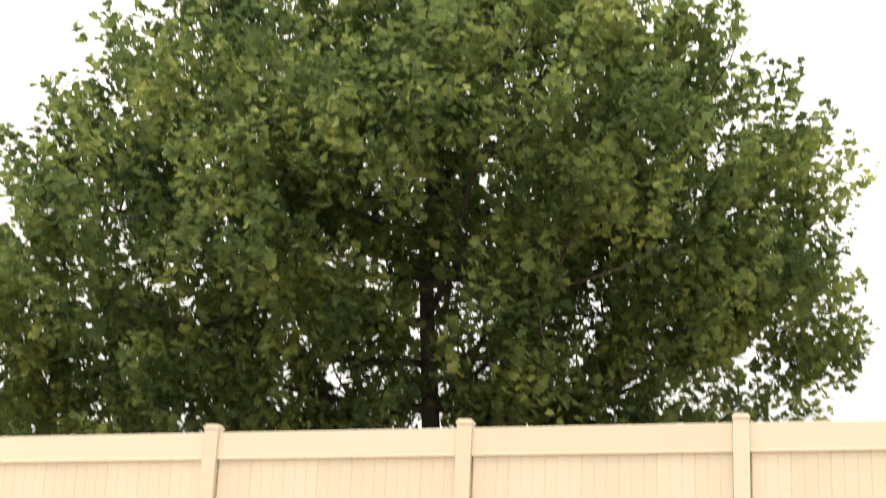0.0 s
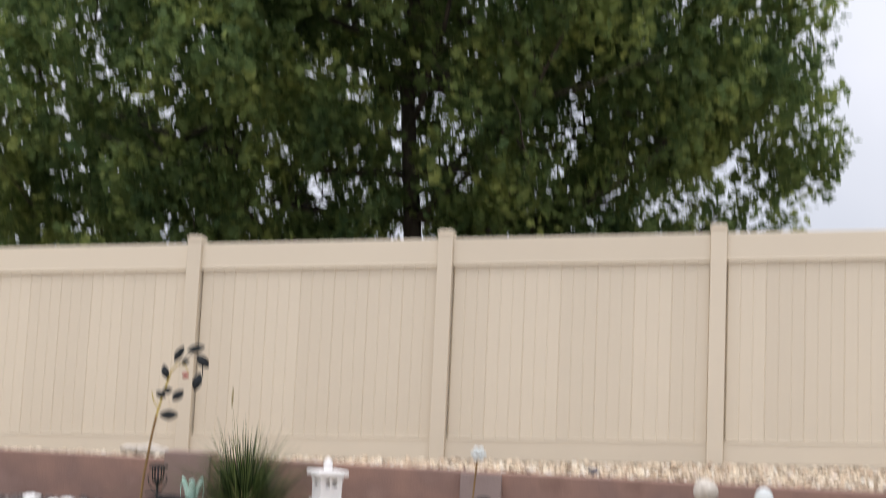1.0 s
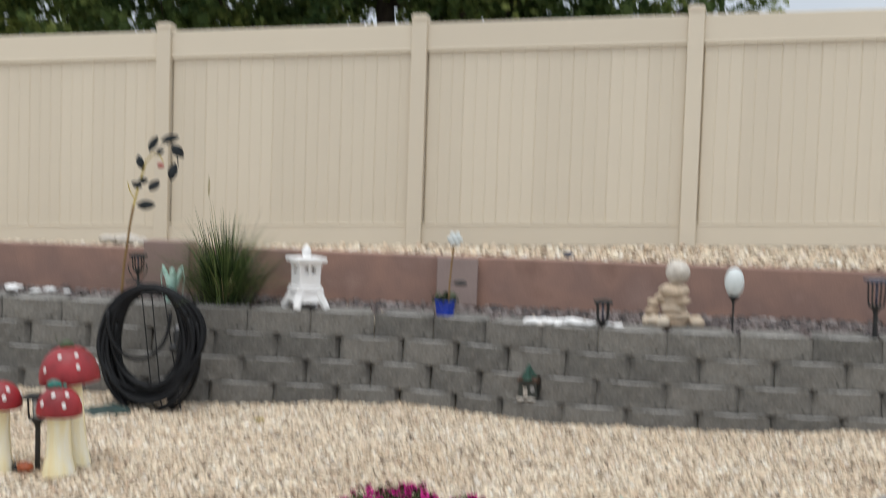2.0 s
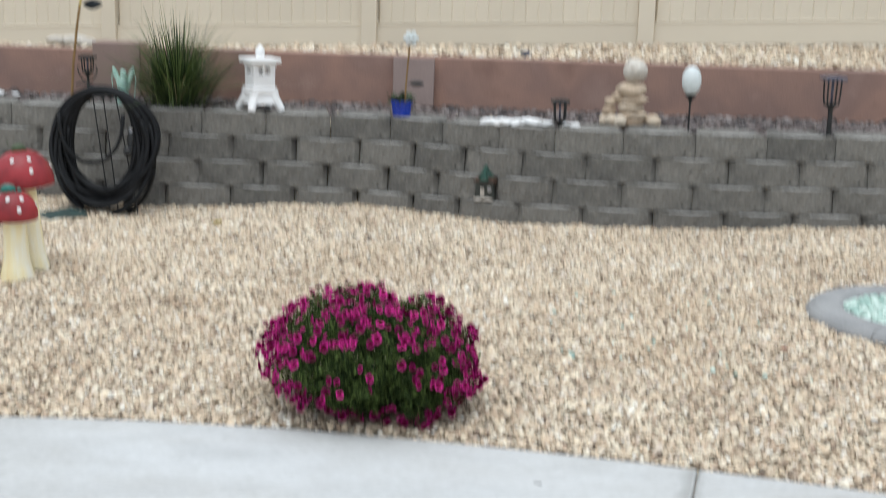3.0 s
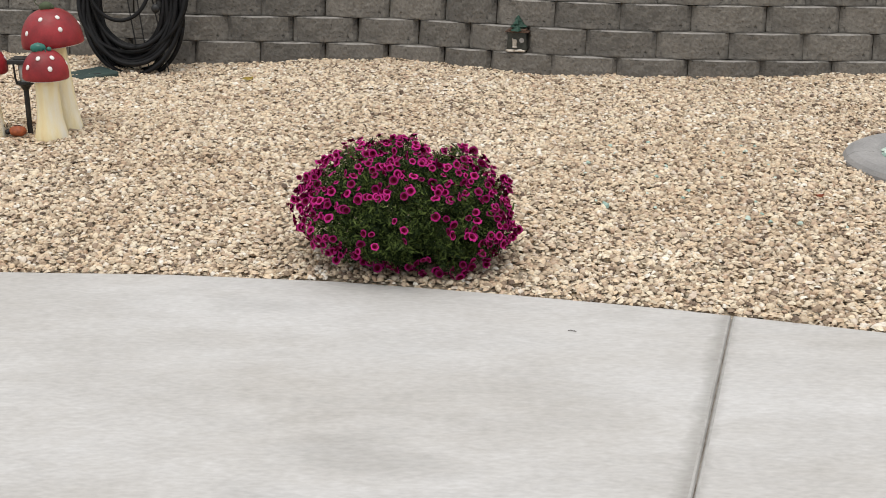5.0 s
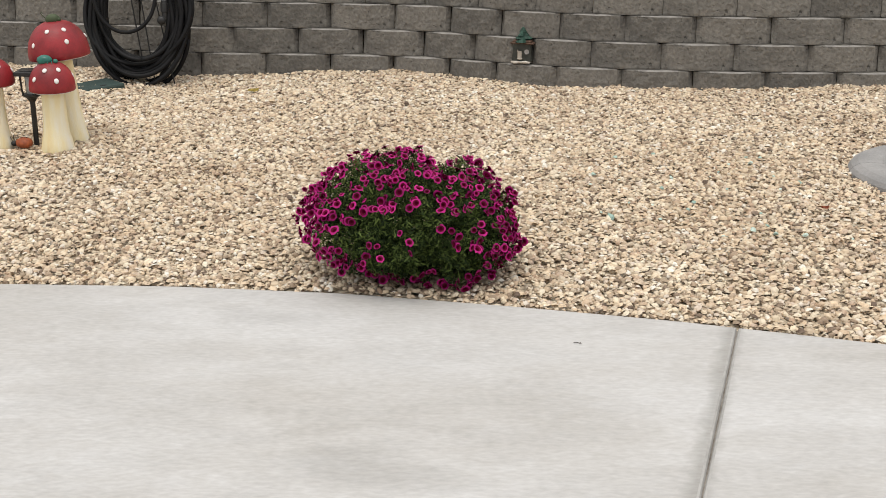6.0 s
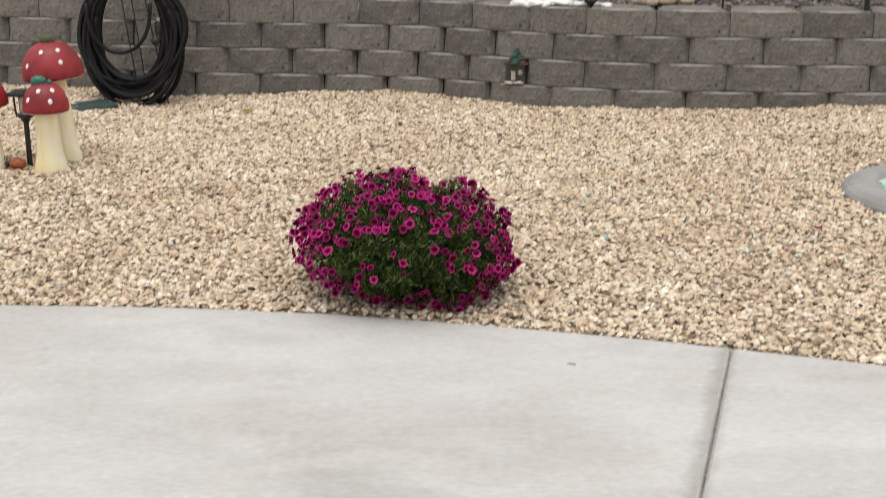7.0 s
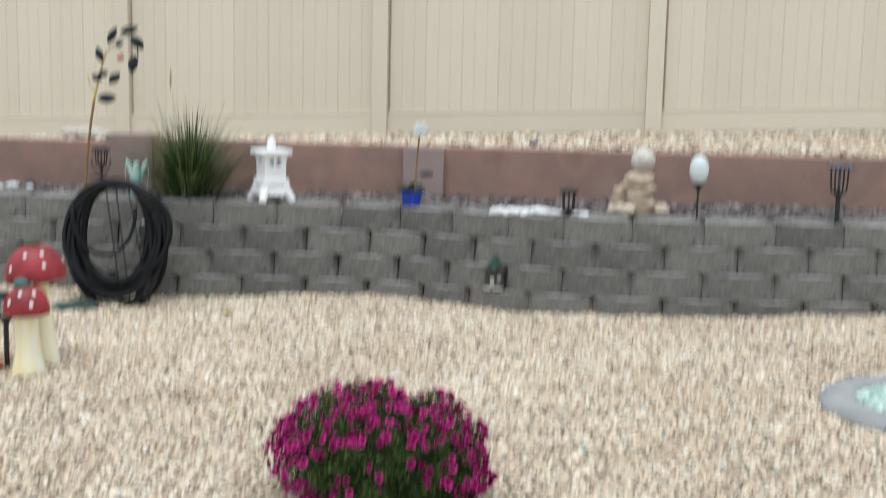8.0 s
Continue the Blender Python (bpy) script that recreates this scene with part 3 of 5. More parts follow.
# ---------------------------------------------------------------- fence
def build_fence():
    turn = -math.degrees(math.atan(0.166))
    root = thing("fence", pose(-0.42, fence_y(-0.42), 0, 0, 0, turn), "tan vinyl privacy fence with square posts and grooved boards", "fence", kind="structure")
    pitch_u, rise = 2.22, 0.0400
    top0, low0 = 2.652, 0.820

    bm = bmesh.new()
    box(bm, -0.0635, 0.0635, -0.0635, 0.0635, 0.30, 2.681, 0.006)
    post_me = mesh_of("post", bm, M_VINYL)
    bm = bmesh.new()
    box(bm, -0.071, 0.071, -0.071, 0.071, 2.681, 2.703, 0.004)
    box(bm, -0.058, 0.058, -0.058, 0.058, 2.703, 2.719, 0.007)
    cap_me = mesh_of("post_cap", bm, M_VINYL)

    length = pitch_u - 0.127 + 0.004

    def rail(z0, z1, lip):
        bm = bmesh.new()
        box(bm, 0, length, -0.028, 0.028, z0, z1, 0.006)
        box(bm, 0, length, -0.034, 0.034, lip[0], lip[1], 0.004)
        for v in bm.verts:
            v.co.z += v.co.x * rise
        return mesh_of("rail", bm, M_VINYL)

    top_me, low_me = rail(-0.232, 0.0, (-0.232, -0.214)), rail(0.0, 0.185, (0.172, 0.185))

    # a board with two shallow grooves and tongues at its sides
    gap = 0.015
    w, g, dp = (length - gap) / 7, 0.007, 0.005
    bm = bmesh.new()
    xs = [0.0, g, w / 3 - g, w / 3, w / 3 + g, 2 * w / 3 - g, 2 * w / 3, 2 * w / 3 + g, w - g, w]
    ys = [0.0055, 0, 0, dp * 0.8, 0, 0, dp * 0.8, 0, 0, 0.0055]
    front = [[bm.verts.new((x, y - 0.011, z + x * rise)) for x, y in zip(xs, ys)] for z in (0.0, 1.56)]
    rear = [[bm.verts.new((x, 0.011 - y, z + x * rise)) for x, y in zip(xs, ys)] for z in (0.0, 1.56)]
    for k in range(len(xs) - 1):
        bm.faces.new((front[0][k], front[0][k + 1], front[1][k + 1], front[1][k]))
        bm.faces.new((rear[0][k + 1], rear[0][k], rear[1][k], rear[1][k + 1]))
    board_me = mesh_of("board", bm, M_VINYL)

    # the deep slot between a post and the first board
    bm = bmesh.new()
    box(bm, -0.001, gap + 0.004, 0.030, 0.050, 0.0, 1.56)
    channel_me = mesh_of("channel", bm, M_VINYL)

    for k in range(-5, 6):
        u = k * pitch_u
        z = u * rise
        post = part("post", post_me, None, root)
        post.matrix_basis = pose(u, 0, z)
        cap = part("post_cap", cap_me, None, post)
        if k == 5:
            break
        for me, z0 in ((top_me, top0), (low_me, low0)):
            r = part("rail", me, None, root)
            r.matrix_basis = pose(u + 0.0615, 0, z0 + z)
        for j in range(7):
            b = part("board", board_me, None, root)
            x = 0.0615 + gap + w * j
            b.matrix_basis = pose(u + x, 0.002, low0 + 0.12 + z + x * rise)
        c = part("channel", channel_me, None, root)
        c.matrix_basis = pose(u + 0.0635, 0, low0 + 0.15 + z)
    return root


# ---------------------------------------------------------------- gravel
def build_gravel():
    rng = np.random.default_rng(3)

    def spread(n, x0, x1, y0, y1, keep, height):
        out = []
        xs, ys = rng.uniform(x0, x1, n), rng.uniform(y0, y1, n)
        for x, y in zip(xs, ys):
            if keep(x, y):
                out.append((x, y, height(x, y)))
        return np.array(out)

    def in_ring(x, y):
        return math.hypot(x - RING[0], y - RING[1]) < 0.47

    def bed(x, y):
        return slab_edge(x) + 0.003 < y < wall_y(x) + 0.03 and not in_ring(x, y)

    lift = lambda x, y: bed_z(x, y) + rng.uniform(-0.011, 0.003)
    p = spread(60000, -2.4, 2.6, 2.8, 4.9, bed, lift)
    tagged(pebbles("gravel", p, 0.0079, M_PEBBLE, 1, 11, 0.64), "tan and cream river pebbles close to the patio", "gravel", kind="stuff")
    p = spread(50000, -2.9, 3.1, 4.88, 6.25, bed, lift)
    tagged(pebbles("gravel", p, 0.0084, M_PEBBLE, 0, 12, 0.66), "tan and cream river pebbles in the middle of yard", "gravel", kind="stuff")
    p = spread(66000, -3.2, 3.2, 6.24, 7.95, bed, lift)
    tagged(pebbles("gravel", p, 0.0087, M_PEBBLE, 0, 15, 0.66), "tan and cream river pebbles before the block wall", "gravel", kind="stuff")
    p = spread(34, 0.55, 1.5, 4.3, 5.6, bed, lambda x, y: bed_z(x, y) + 0.006)
    tagged(pebbles("stray_glass", p, 0.0085, M_GREENGLASS, 1, 16, 0.7), "a few pale green glass chips strewn over the pebbles", "glass chips", kind="stuff")
    p = spread(17000, -4.6, 4.6, 7.8, 11.2, lambda x, y: red_y(x) + 0.1 < y < fence_y(x) + 0.05, lambda x, y: upper_z(x, y) + rng.uniform(-0.02, 0.012))
    tagged(pebbles("gravel", p, 0.0145, M_PEBBLE, 0, 13, 0.7), "cream river stones along the fence", "gravel", kind="stuff")
    p = spread(16000, -4.2, 4.2, 7.1, 8.8, lambda x, y: wall_y(x) + 0.20 < y < red_y(x) + 0.01, lambda x, y: 0.522 + 0.016 * min(1, (y - wall_y(x) - 0.2) / 0.35) + rng.uniform(-0.01, 0.008))
    tagged(pebbles("dark_gravel", p, 0.0155, M_DARKPEB, 0, 14, 0.8), "dark slate and lava pebbles on the terrace", "gravel", kind="stuff")


# ---------------------------------------------------------------- tree
def leaf_shape():
    """A lobed leaf, folded a little along its rib."""
    half = [(0.0, -0.5), (0.42, -0.40), (0.20, -0.10), (0.52, 0.16), (0.0, 0.6)]
    v = [(x, y, 0.35 * abs(x)) for x, y in half] + [(-x, y, 0.35 * abs(x)) for x, y in half[1:-1]]
    n = len(half)
    f = [(0, k, k + 1) for k in range(1, n - 1)] + [(0, k + 1, k) for k in range(n, n + n - 3)] + [(0, n - 1, 2 * n - 3)]
    return np.array(v), np.array(f)


# the crown's half-widths to either side of the trunk, by height
CROWN_Z = [2.2, 3.0, 3.9, 5.0, 6.4, 7.5, 8.3, 8.7, 9.2, 9.8, 10.5, 11.2, 11.8]
CROWN_LEFT = [5.0, 6.6, 7.2, 7.2, 6.5, 5.75, 5.2, 4.95, 4.6, 4.3, 3.3, 1.8, 0.5]
CROWN_DEPTH = [0.30, 0.38, 0.46, 0.56, 0.64, 0.62, 0.58, 0.55, 0.50, 0.46, 0.42, 0.4, 0.4]
CROWN_RIGHT = [4.0, 5.0, 5.4, 5.7, 5.85, 5.95, 5.6, 4.1, 3.3, 3.4, 2.8, 1.7, 0.5]


def build_tree():
    base = Vector((-1.22, 17.0, 0.78))
    root = thing("tree", pose(*base), "large leafy shade tree with dense green crown behind the fence", "tree")
    rng = np.random.default_rng(21)
    rnd = random.Random(21)

    bm = bmesh.new()
    spine = [base + Vector((0.10 * math.sin(z * 0.9), 0.1 * math.cos(z * 0.7) - 0.1, z)) for z in np.linspace(-0.1, 8.9, 16)]
    tube(bm, [p - base for p in spine], [0.155 * (1 - k / 16.5) + 0.012 for k in range(16)], 10)
    part("trunk", bm, M_BARK, root, smooth=True)

    def width(z, c):
        return float(np.interp(z, CROWN_Z, CROWN_RIGHT if c > 0 else CROWN_LEFT))

    def depth(z):
        return float(np.interp(z, CROWN_Z, CROWN_DEPTH))

    def gap_at(p):
        # openings through the crown, more of them low down where the limbs spread
        limit = float(np.interp(p[2], [3.0, 5.5, 6.8, 9.0], [0.07, 0.10, 0.27, 0.36]))
        fork = 0.16 * math.exp(-((p[0] - base.x) / 1.5) ** 2 - ((p[2] - 4.7) / 1.2) ** 2)
        return noise.noise(Vector((p[0] * 2.0, 0.10 * p[1], p[2] * 2.9))) > limit - fork

    def limb(a, b, r0, r1, sag, n=8):
        pts = []
        for k in range(n + 1):
            s = k / n
            pts.append(a.lerp(b, s) + Vector((rnd.gauss(0, 0.03), rnd.gauss(0, 0.03), 0)) * (s > 0) + Vector((0, 0, -sag * 4 * s * (1 - s))))
        tube(bm, [p - base for p in pts], [r0 + (r1 - r0) * k / n for k in range(n + 1)], 6)
        return pts

    tips = []
    for k in range(34):
        t = 0.16 + 0.8 * k / 34
        a = spine[min(15, int(t * 15))]
        az = k * 2.39996 + rnd.uniform(-0.3, 0.3)
        zz = min(a.z + rnd.uniform(0.9, 2.4) * (1.1 - 0.4 * t), 10.8)
        reach = rnd.uniform(0.66, 0.86)
        b = Vector((base.x + width(zz, math.cos(az)) * reach * math.cos(az), base.y + depth(zz) * width(zz, 1) * reach * math.sin(az), zz))
        bm = bmesh.new()
        pts = limb(a, b, 0.085 - 0.05 * t, 0.015, 0.35)
        for j in range(2, 9):
            for _ in range(2):
                q = pts[j] + Vector((rnd.gauss(0, 0.6), rnd.gauss(0, 0.6), rnd.uniform(0.2, 0.9)))
                limb(pts[j], q, 0.018, 0.006, 0.05, 4)
                tips.append(q)
        part("limb", bm, M_BARK, root, smooth=True)

    # boughs: flat tiers of leafy shoots that turn up at their ends, thick towards the outside
    boughs = []
    while len(boughs) < 450:
        z, az = rng.uniform(2.4, 11.7), rng.uniform(0, 2 * np.pi)
        w = width(z, math.cos(az))
        if rng.uniform() > w / 7.2 * float(np.interp(z, [5.5, 8.0], [1.0, 0.66])):
            continue
        rad = rng.uniform(0.02, 1.0) ** 0.38
        d = np.array([math.cos(az), math.sin(az), (z - 5.0) / 7])
        g = (w - 0.35) * rad * (1 + 0.10 * noise.noise(Vector(d * 2.6)))
        p = np.array([base.x + g * d[0], base.y + depth(z) * g * d[1], z])
        if any(((p - q) ** 2).sum() < 0.60 ** 2 for q, _ in boughs):
            continue
        boughs.append((p, d))
    shoots = []
    for p, d in boughs:
        for _ in range(int(rng.integers(8, 13))):
            shoots.append((p + rng.normal(size=3) * np.array([0.31, 0.31, 0.17]), d))
    for q in tips:
        qd = np.array(q - base) - np.array([0, 0, 5.0])
        shoots.append((np.array(q), qd / (np.linalg.norm(qd) + 1e-6)))
    places, sizes = [], []
    for p, d in shoots:
        if gap_at(p):
            continue
        axis = np.array([d[0] * 0.5, d[1] * 0.5, 0.9 + 0.25 * d[2]]) + rng.normal(0, 0.2, 3)
        axis /= np.linalg.norm(axis)
        ln = rng.uniform(0.4, 1.05)
        n = int((14 + 21 * ln) * float(np.interp(p[2], [4.5, 8.0], [1.3, 0.78])))
        s = rng.uniform(-0.45, 0.62, n)
        spread = 0.105 * (1 - 1.0 * np.clip(s, 0, 0.8))
        places.append(p + axis * (s * ln)[:, None] + rng.normal(size=(n, 3)) * spread[:, None])
        sizes.append(0.120 * (1 - 0.40 * np.clip(s, 0, 0.6)) * rng.lognormal(0, 0.22, n))
    places, size = np.concatenate(places) - np.array(base), np.concatenate(sizes)
    n = len(places)
    v, f = leaf_shape()
    me = scatter_mesh("crown", v, f, places, np.stack([size] * 3, 1), turn_matrices(rng, n, 0.6), M_LEAF, False)
    part("crown", me, None, root)
    return root


# ---------------------------------------------------------------- petunia
def flower_mesh(seed):
    rng = random.Random(seed)
    bm = bmesh.new()
    n = 15
    rings = []
    for r, z in ((0.0, -0.012), (0.0034, -0.007), (0.0070, -0.002), (0.0124, 0.0016), (0.0182, 0.0002)):
        if r == 0:
            rings.append([bm.verts.new((0, 0, z))])
            continue
        ring = []
        for k in range(n):
            a = 2 * math.pi * k / n
            lobe = 1 + (0.05 * math.cos(5 * a) + rng.uniform(-0.07, 0.06)) * (r > 0.015)
            ring.append(bm.verts.new((r * lobe * math.cos(a), r * lobe * math.sin(a), z + (rng.uniform(-0.0065, 0.0040) if r > 0.015 else 0))))
        rings.append(ring)
    for j, (a, b) in enumerate(zip(rings, rings[1:])):
        for k in range(n):
            q = list(dict.fromkeys([a[k % len(a)], b[k], b[(k + 1) % n], a[(k + 1) % len(a)]]))
            face = bm.faces.new(q)
            face.material_index = (2, 2, 1, 0)[j]
    return mesh_of("flower", bm, [M_PETAL, M_PETAL_IN, M_THROAT], True)


def build_petunia():
    c = Vector((-0.146, 3.97, 0.0))
    root = thing("petunia", pose(c.x, c.y, 0), "mounded petunia covered in magenta flowers in the gravel", "plant")
    rng = np.random.default_rng(5)
    R = np.array([0.362, 0.345, 0.235])
    mid = np.array([0, 0, 0.160])

    def skin(d):
        k = 1 + 0.10 * noise.noise(Vector(d * 1.9) + Vector((2.2, 0, 0))) + 0.12 * noise.noise(Vector(d * 4.5))
        dent = math.exp(-((d[0] - 0.30) ** 2 / 0.014 + (d[2] - 0.9) ** 2 / 0.16))
        return k - 0.16 * dent

    def at(d, k):
        """A point of the mound: drawn in towards its foot, which stands a little to one side."""
        low = max(0.0, -d[2])
        draw = 1 - 0.30 * low
        return mid + d * R * k * np.array([draw, draw, 1]) + np.array([0.10 * low, 0, 0])

    def hollow(d):
        # bare, shaded places low on the front, and smaller ones between the shoots
        bare = math.exp(-((d[0] + 0.10) ** 2 / 0.20 + (d[2] + 0.12) ** 2 / 0.09)) if d[1] < 0 else 0
        foot = math.exp(-((d[0] - 0.12) ** 2 / 0.03 + (d[2] + 0.5) ** 2 / 0.10)) if d[1] < 0 else 0
        return max(bare, foot), foot

    for _ in range(60):
        bm = bmesh.new()
        d = rng.normal(size=3)
        d /= np.linalg.norm(d)
        d[2] = abs(d[2]) * 0.8 - 0.15
        a = Vector((rng.normal(0, 0.02), rng.normal(0, 0.02), -0.01))
        b = Vector(at(d, 0.92))
        pts = [a.lerp(b, s / 5) + Vector((0, 0, 0.10 * math.sin(math.pi * s / 5))) for s in range(6)]
        tube(bm, pts, [0.004, 0.0035, 0.003, 0.0028, 0.0024, 0.002], 5)
        part("stem", bm, M_PLEAF, root)

    # narrow leaves through the mound, in tufts with dark gaps between
    v = np.array([(0, -0.5, 0), (0.10, -0.15, 0.05), (0.085, 0.2, 0.04), (0, 0.5, -0.06), (-0.085, 0.2, 0.04), (-0.10, -0.15, 0.05)])
    f = np.array([(0, 1, 5), (1, 2, 4), (1, 4, 5), (2, 3, 4)])
    places = []
    while len(places) < 80000:
        d = rng.normal(size=3)
        d /= np.linalg.norm(d)
        k = rng.uniform(0.15, 1.0) ** 0.4
        tuft = noise.noise(Vector(d * 5.5) + Vector((7.0, 0, 0)))
        if k > 0.90 + 0.28 * (tuft + 0.25) or (k > 0.62 and hollow(d)[1] > 0.45):
            continue
        p = at(d, skin(d) * k)
        if p[2] > 0.012:
            places.append(p)
    places = np.array(places)
    n = len(places)
    s = 0.0142 * rng.lognormal(0, 0.35, n)
    part("leaves", scatter_mesh("leaves", v, f, places, np.stack([s] * 3, 1), turn_matrices(rng, n, 0.8), M_PLEAF, False), None, root)["kind"] = "stuff"

    kinds = [flower_mesh(k) for k in range(5)]
    spots = []
    tries = 0
    while len(spots) < 300 and tries < 60000:
        tries += 1
        d = rng.normal(size=3)
        d /= np.linalg.norm(d)
        if d[1] > 0.5:
            continue
        # thin in the middle of the front, thick over the top, at the sides and along the skirt
        if rng.uniform() < 0.93 * hollow(d)[0] or noise.noise(Vector(d * 3.6) + Vector((0, 4.0, 0))) < -0.06:
            continue
        p = at(d, skin(d) + rng.uniform(-0.01, 0.035))
        if p[2] < 0.012 or any((p - q).dot(p - q) < 0.016 ** 2 for q, _ in spots):
            continue
        spots.append((p, d))

    def turned(p, d):
        out = Vector(d / R)
        out.normalize()
        face = (out + Vector((rng.normal(0, 0.6), -0.2 + rng.normal(0, 0.6), 0.25 + rng.normal(0, 0.6)))).normalized()
        k = rng.uniform(0.55, 0.92)
        return Matrix.Translation(Vector(p)) @ face.to_track_quat("Z", "Y").to_matrix().to_4x4() @ Matrix.Diagonal((k, k, k, 1))

    for p, d in spots:
        ob = new("flower", kinds[int(rng.integers(5))])
        ob.parent = root
        ob.matrix_basis = turned(p, d)
    # the flowers packed behind and between them, over the back and along the rim
    bm = bmesh.new()
    made = 0
    while made < 460:
        d = rng.normal(size=3)
        d /= np.linalg.norm(d)
        side = abs(d[0]) > 0.6 or d[2] > 0.5 or d[1] > 0.3 or d[2] < -0.5
        if d[2] < -0.75 or not side:
            continue
        p = at(d, skin(d) + rng.uniform(-0.07, 0.01))
        if p[2] < 0.02:
            continue
        first = len(bm.verts)
        bm.from_mesh(kinds[made % 5])
        bm.verts.ensure_lookup_table()
        m = turned(p, d)
        for v in bm.verts[first:]:
            v.co = m @ v.co
        made += 1
    part("blossom_mass", bm, [M_PETAL, M_PETAL_IN, M_THROAT], root, smooth=True)["kind"] = "stuff"
    return root


# ---------------------------------------------------------------- mushrooms and the things beside them
def build_mushroom(m, cap_r, height, cap_h, stem_top, foot, label, beetle, seed):
    root = thing("garden_mushroom", m, label, "ornament", group="painted mushrooms in the gravel")
    stem_h = height - cap_h
    bm = bmesh.new()
    prof = [(0, -0.02), (foot, -0.02), (foot * 1.02, 0.01), (foot * 0.92, 0.05)]
    prof += [(stem_top + (foot * 0.85 - stem_top) * (1 - s) ** 2.2, 0.05 + (stem_h - 0.04) * s) for s in (0.15, 0.35, 0.55, 0.75, 1.0)]
    prof += [(0, stem_h + 0.012)]
    lathe(bm, prof, 28, wobble=0.03, seed=seed)
    part("stem", bm, M_CREAM, root, "cream ribbed stem", smooth=True)
    bm = bmesh.new()
    prof = [(stem_top * 0.8, stem_h + 0.004), (cap_r * 0.97, stem_h - 0.003), (cap_r, stem_h + 0.002)]
    prof += [(cap_r * math.cos(a) ** 0.85, stem_h + 0.012 + (cap_h - 0.012) * math.sin(a)) for a in [0.04 + 1.48 * k / 10 for k in range(11)]]
    prof += [(0, height)]
    lathe(bm, prof, 32, wobble=0.012, seed=seed + 1)
    cap = part("cap", bm, M_CAPRED, root, "red domed cap", smooth=True)
    bm = bmesh.new()
    lathe(bm, [(stem_top * 0.7, stem_h), (cap_r * 0.93, stem_h - 0.006), (cap_r * 0.93, stem_h - 0.001), (stem_top * 0.7, stem_h + 0.006)], 28)
    part("underside", bm, M_WHITE, root, "pale underside of the cap")
    rng = random.Random(seed)
    for a, e in ((-2.23, 0.38), (-0.98, 0.40), (-1.68, 0.82), (-0.80, 0.86), (0.25, 0.45), (1.3, 0.4), (2.5, 0.42), (1.6, 0.85), (2.9, 0.85)):
        a, e = a + rng.uniform(-0.07, 0.07), e + rng.uniform(-0.04, 0.04)
        n = Vector((math.cos(a) * math.cos(e), math.sin(a) * math.cos(e), math.sin(e)))
        p = Vector((cap_r * math.cos(a) * math.cos(e) ** 0.85, cap_r * math.sin(a) * math.cos(e) ** 0.85, stem_h + 0.012 + (cap_h - 0.012) * math.sin(e)))
        bm = bmesh.new()
        q = n.to_track_quat("Z", "Y").to_matrix().to_4x4()
        blob(bm, p, (0.0105, 0.0125, 0.004), 2, m=q)
        part("spot", bm, M_SPOT, cap, "white painted spot", smooth=True)
    if beetle:
        bm = bmesh.new()
        w = 0.036 if beetle is M_TEAL else 0.034
        blob(bm, (-0.02 if beetle is M_TEAL else 0.0, -0.01, height + 0.006), (w, 0.026, 0.025), 2)
        blob(bm, (w * 0.8, -0.012, height + 0.002), (0.012, 0.012, 0.011), 2)
        for k in (-1, 0, 1):
            tube(bm, [(k * 0.013, -0.02, height + 0.004), (k * 0.018, -0.032, height + 0.001), (k * 0.02, -0.036, height - 0.012)], 0.002, 5)
        if beetle is M_MOSS:
            tube(bm, [(-0.03, -0.01, height + 0.01), (-0.045, -0.01, height + 0.028), (-0.05, -0.01, height + 0.038), (-0.044, -0.01, height + 0.043), (-0.04, -0.01, height + 0.035)], 0.002, 5)
        part("topper", bm, beetle, cap, "small moulded beetle on top", smooth=True)
    return root


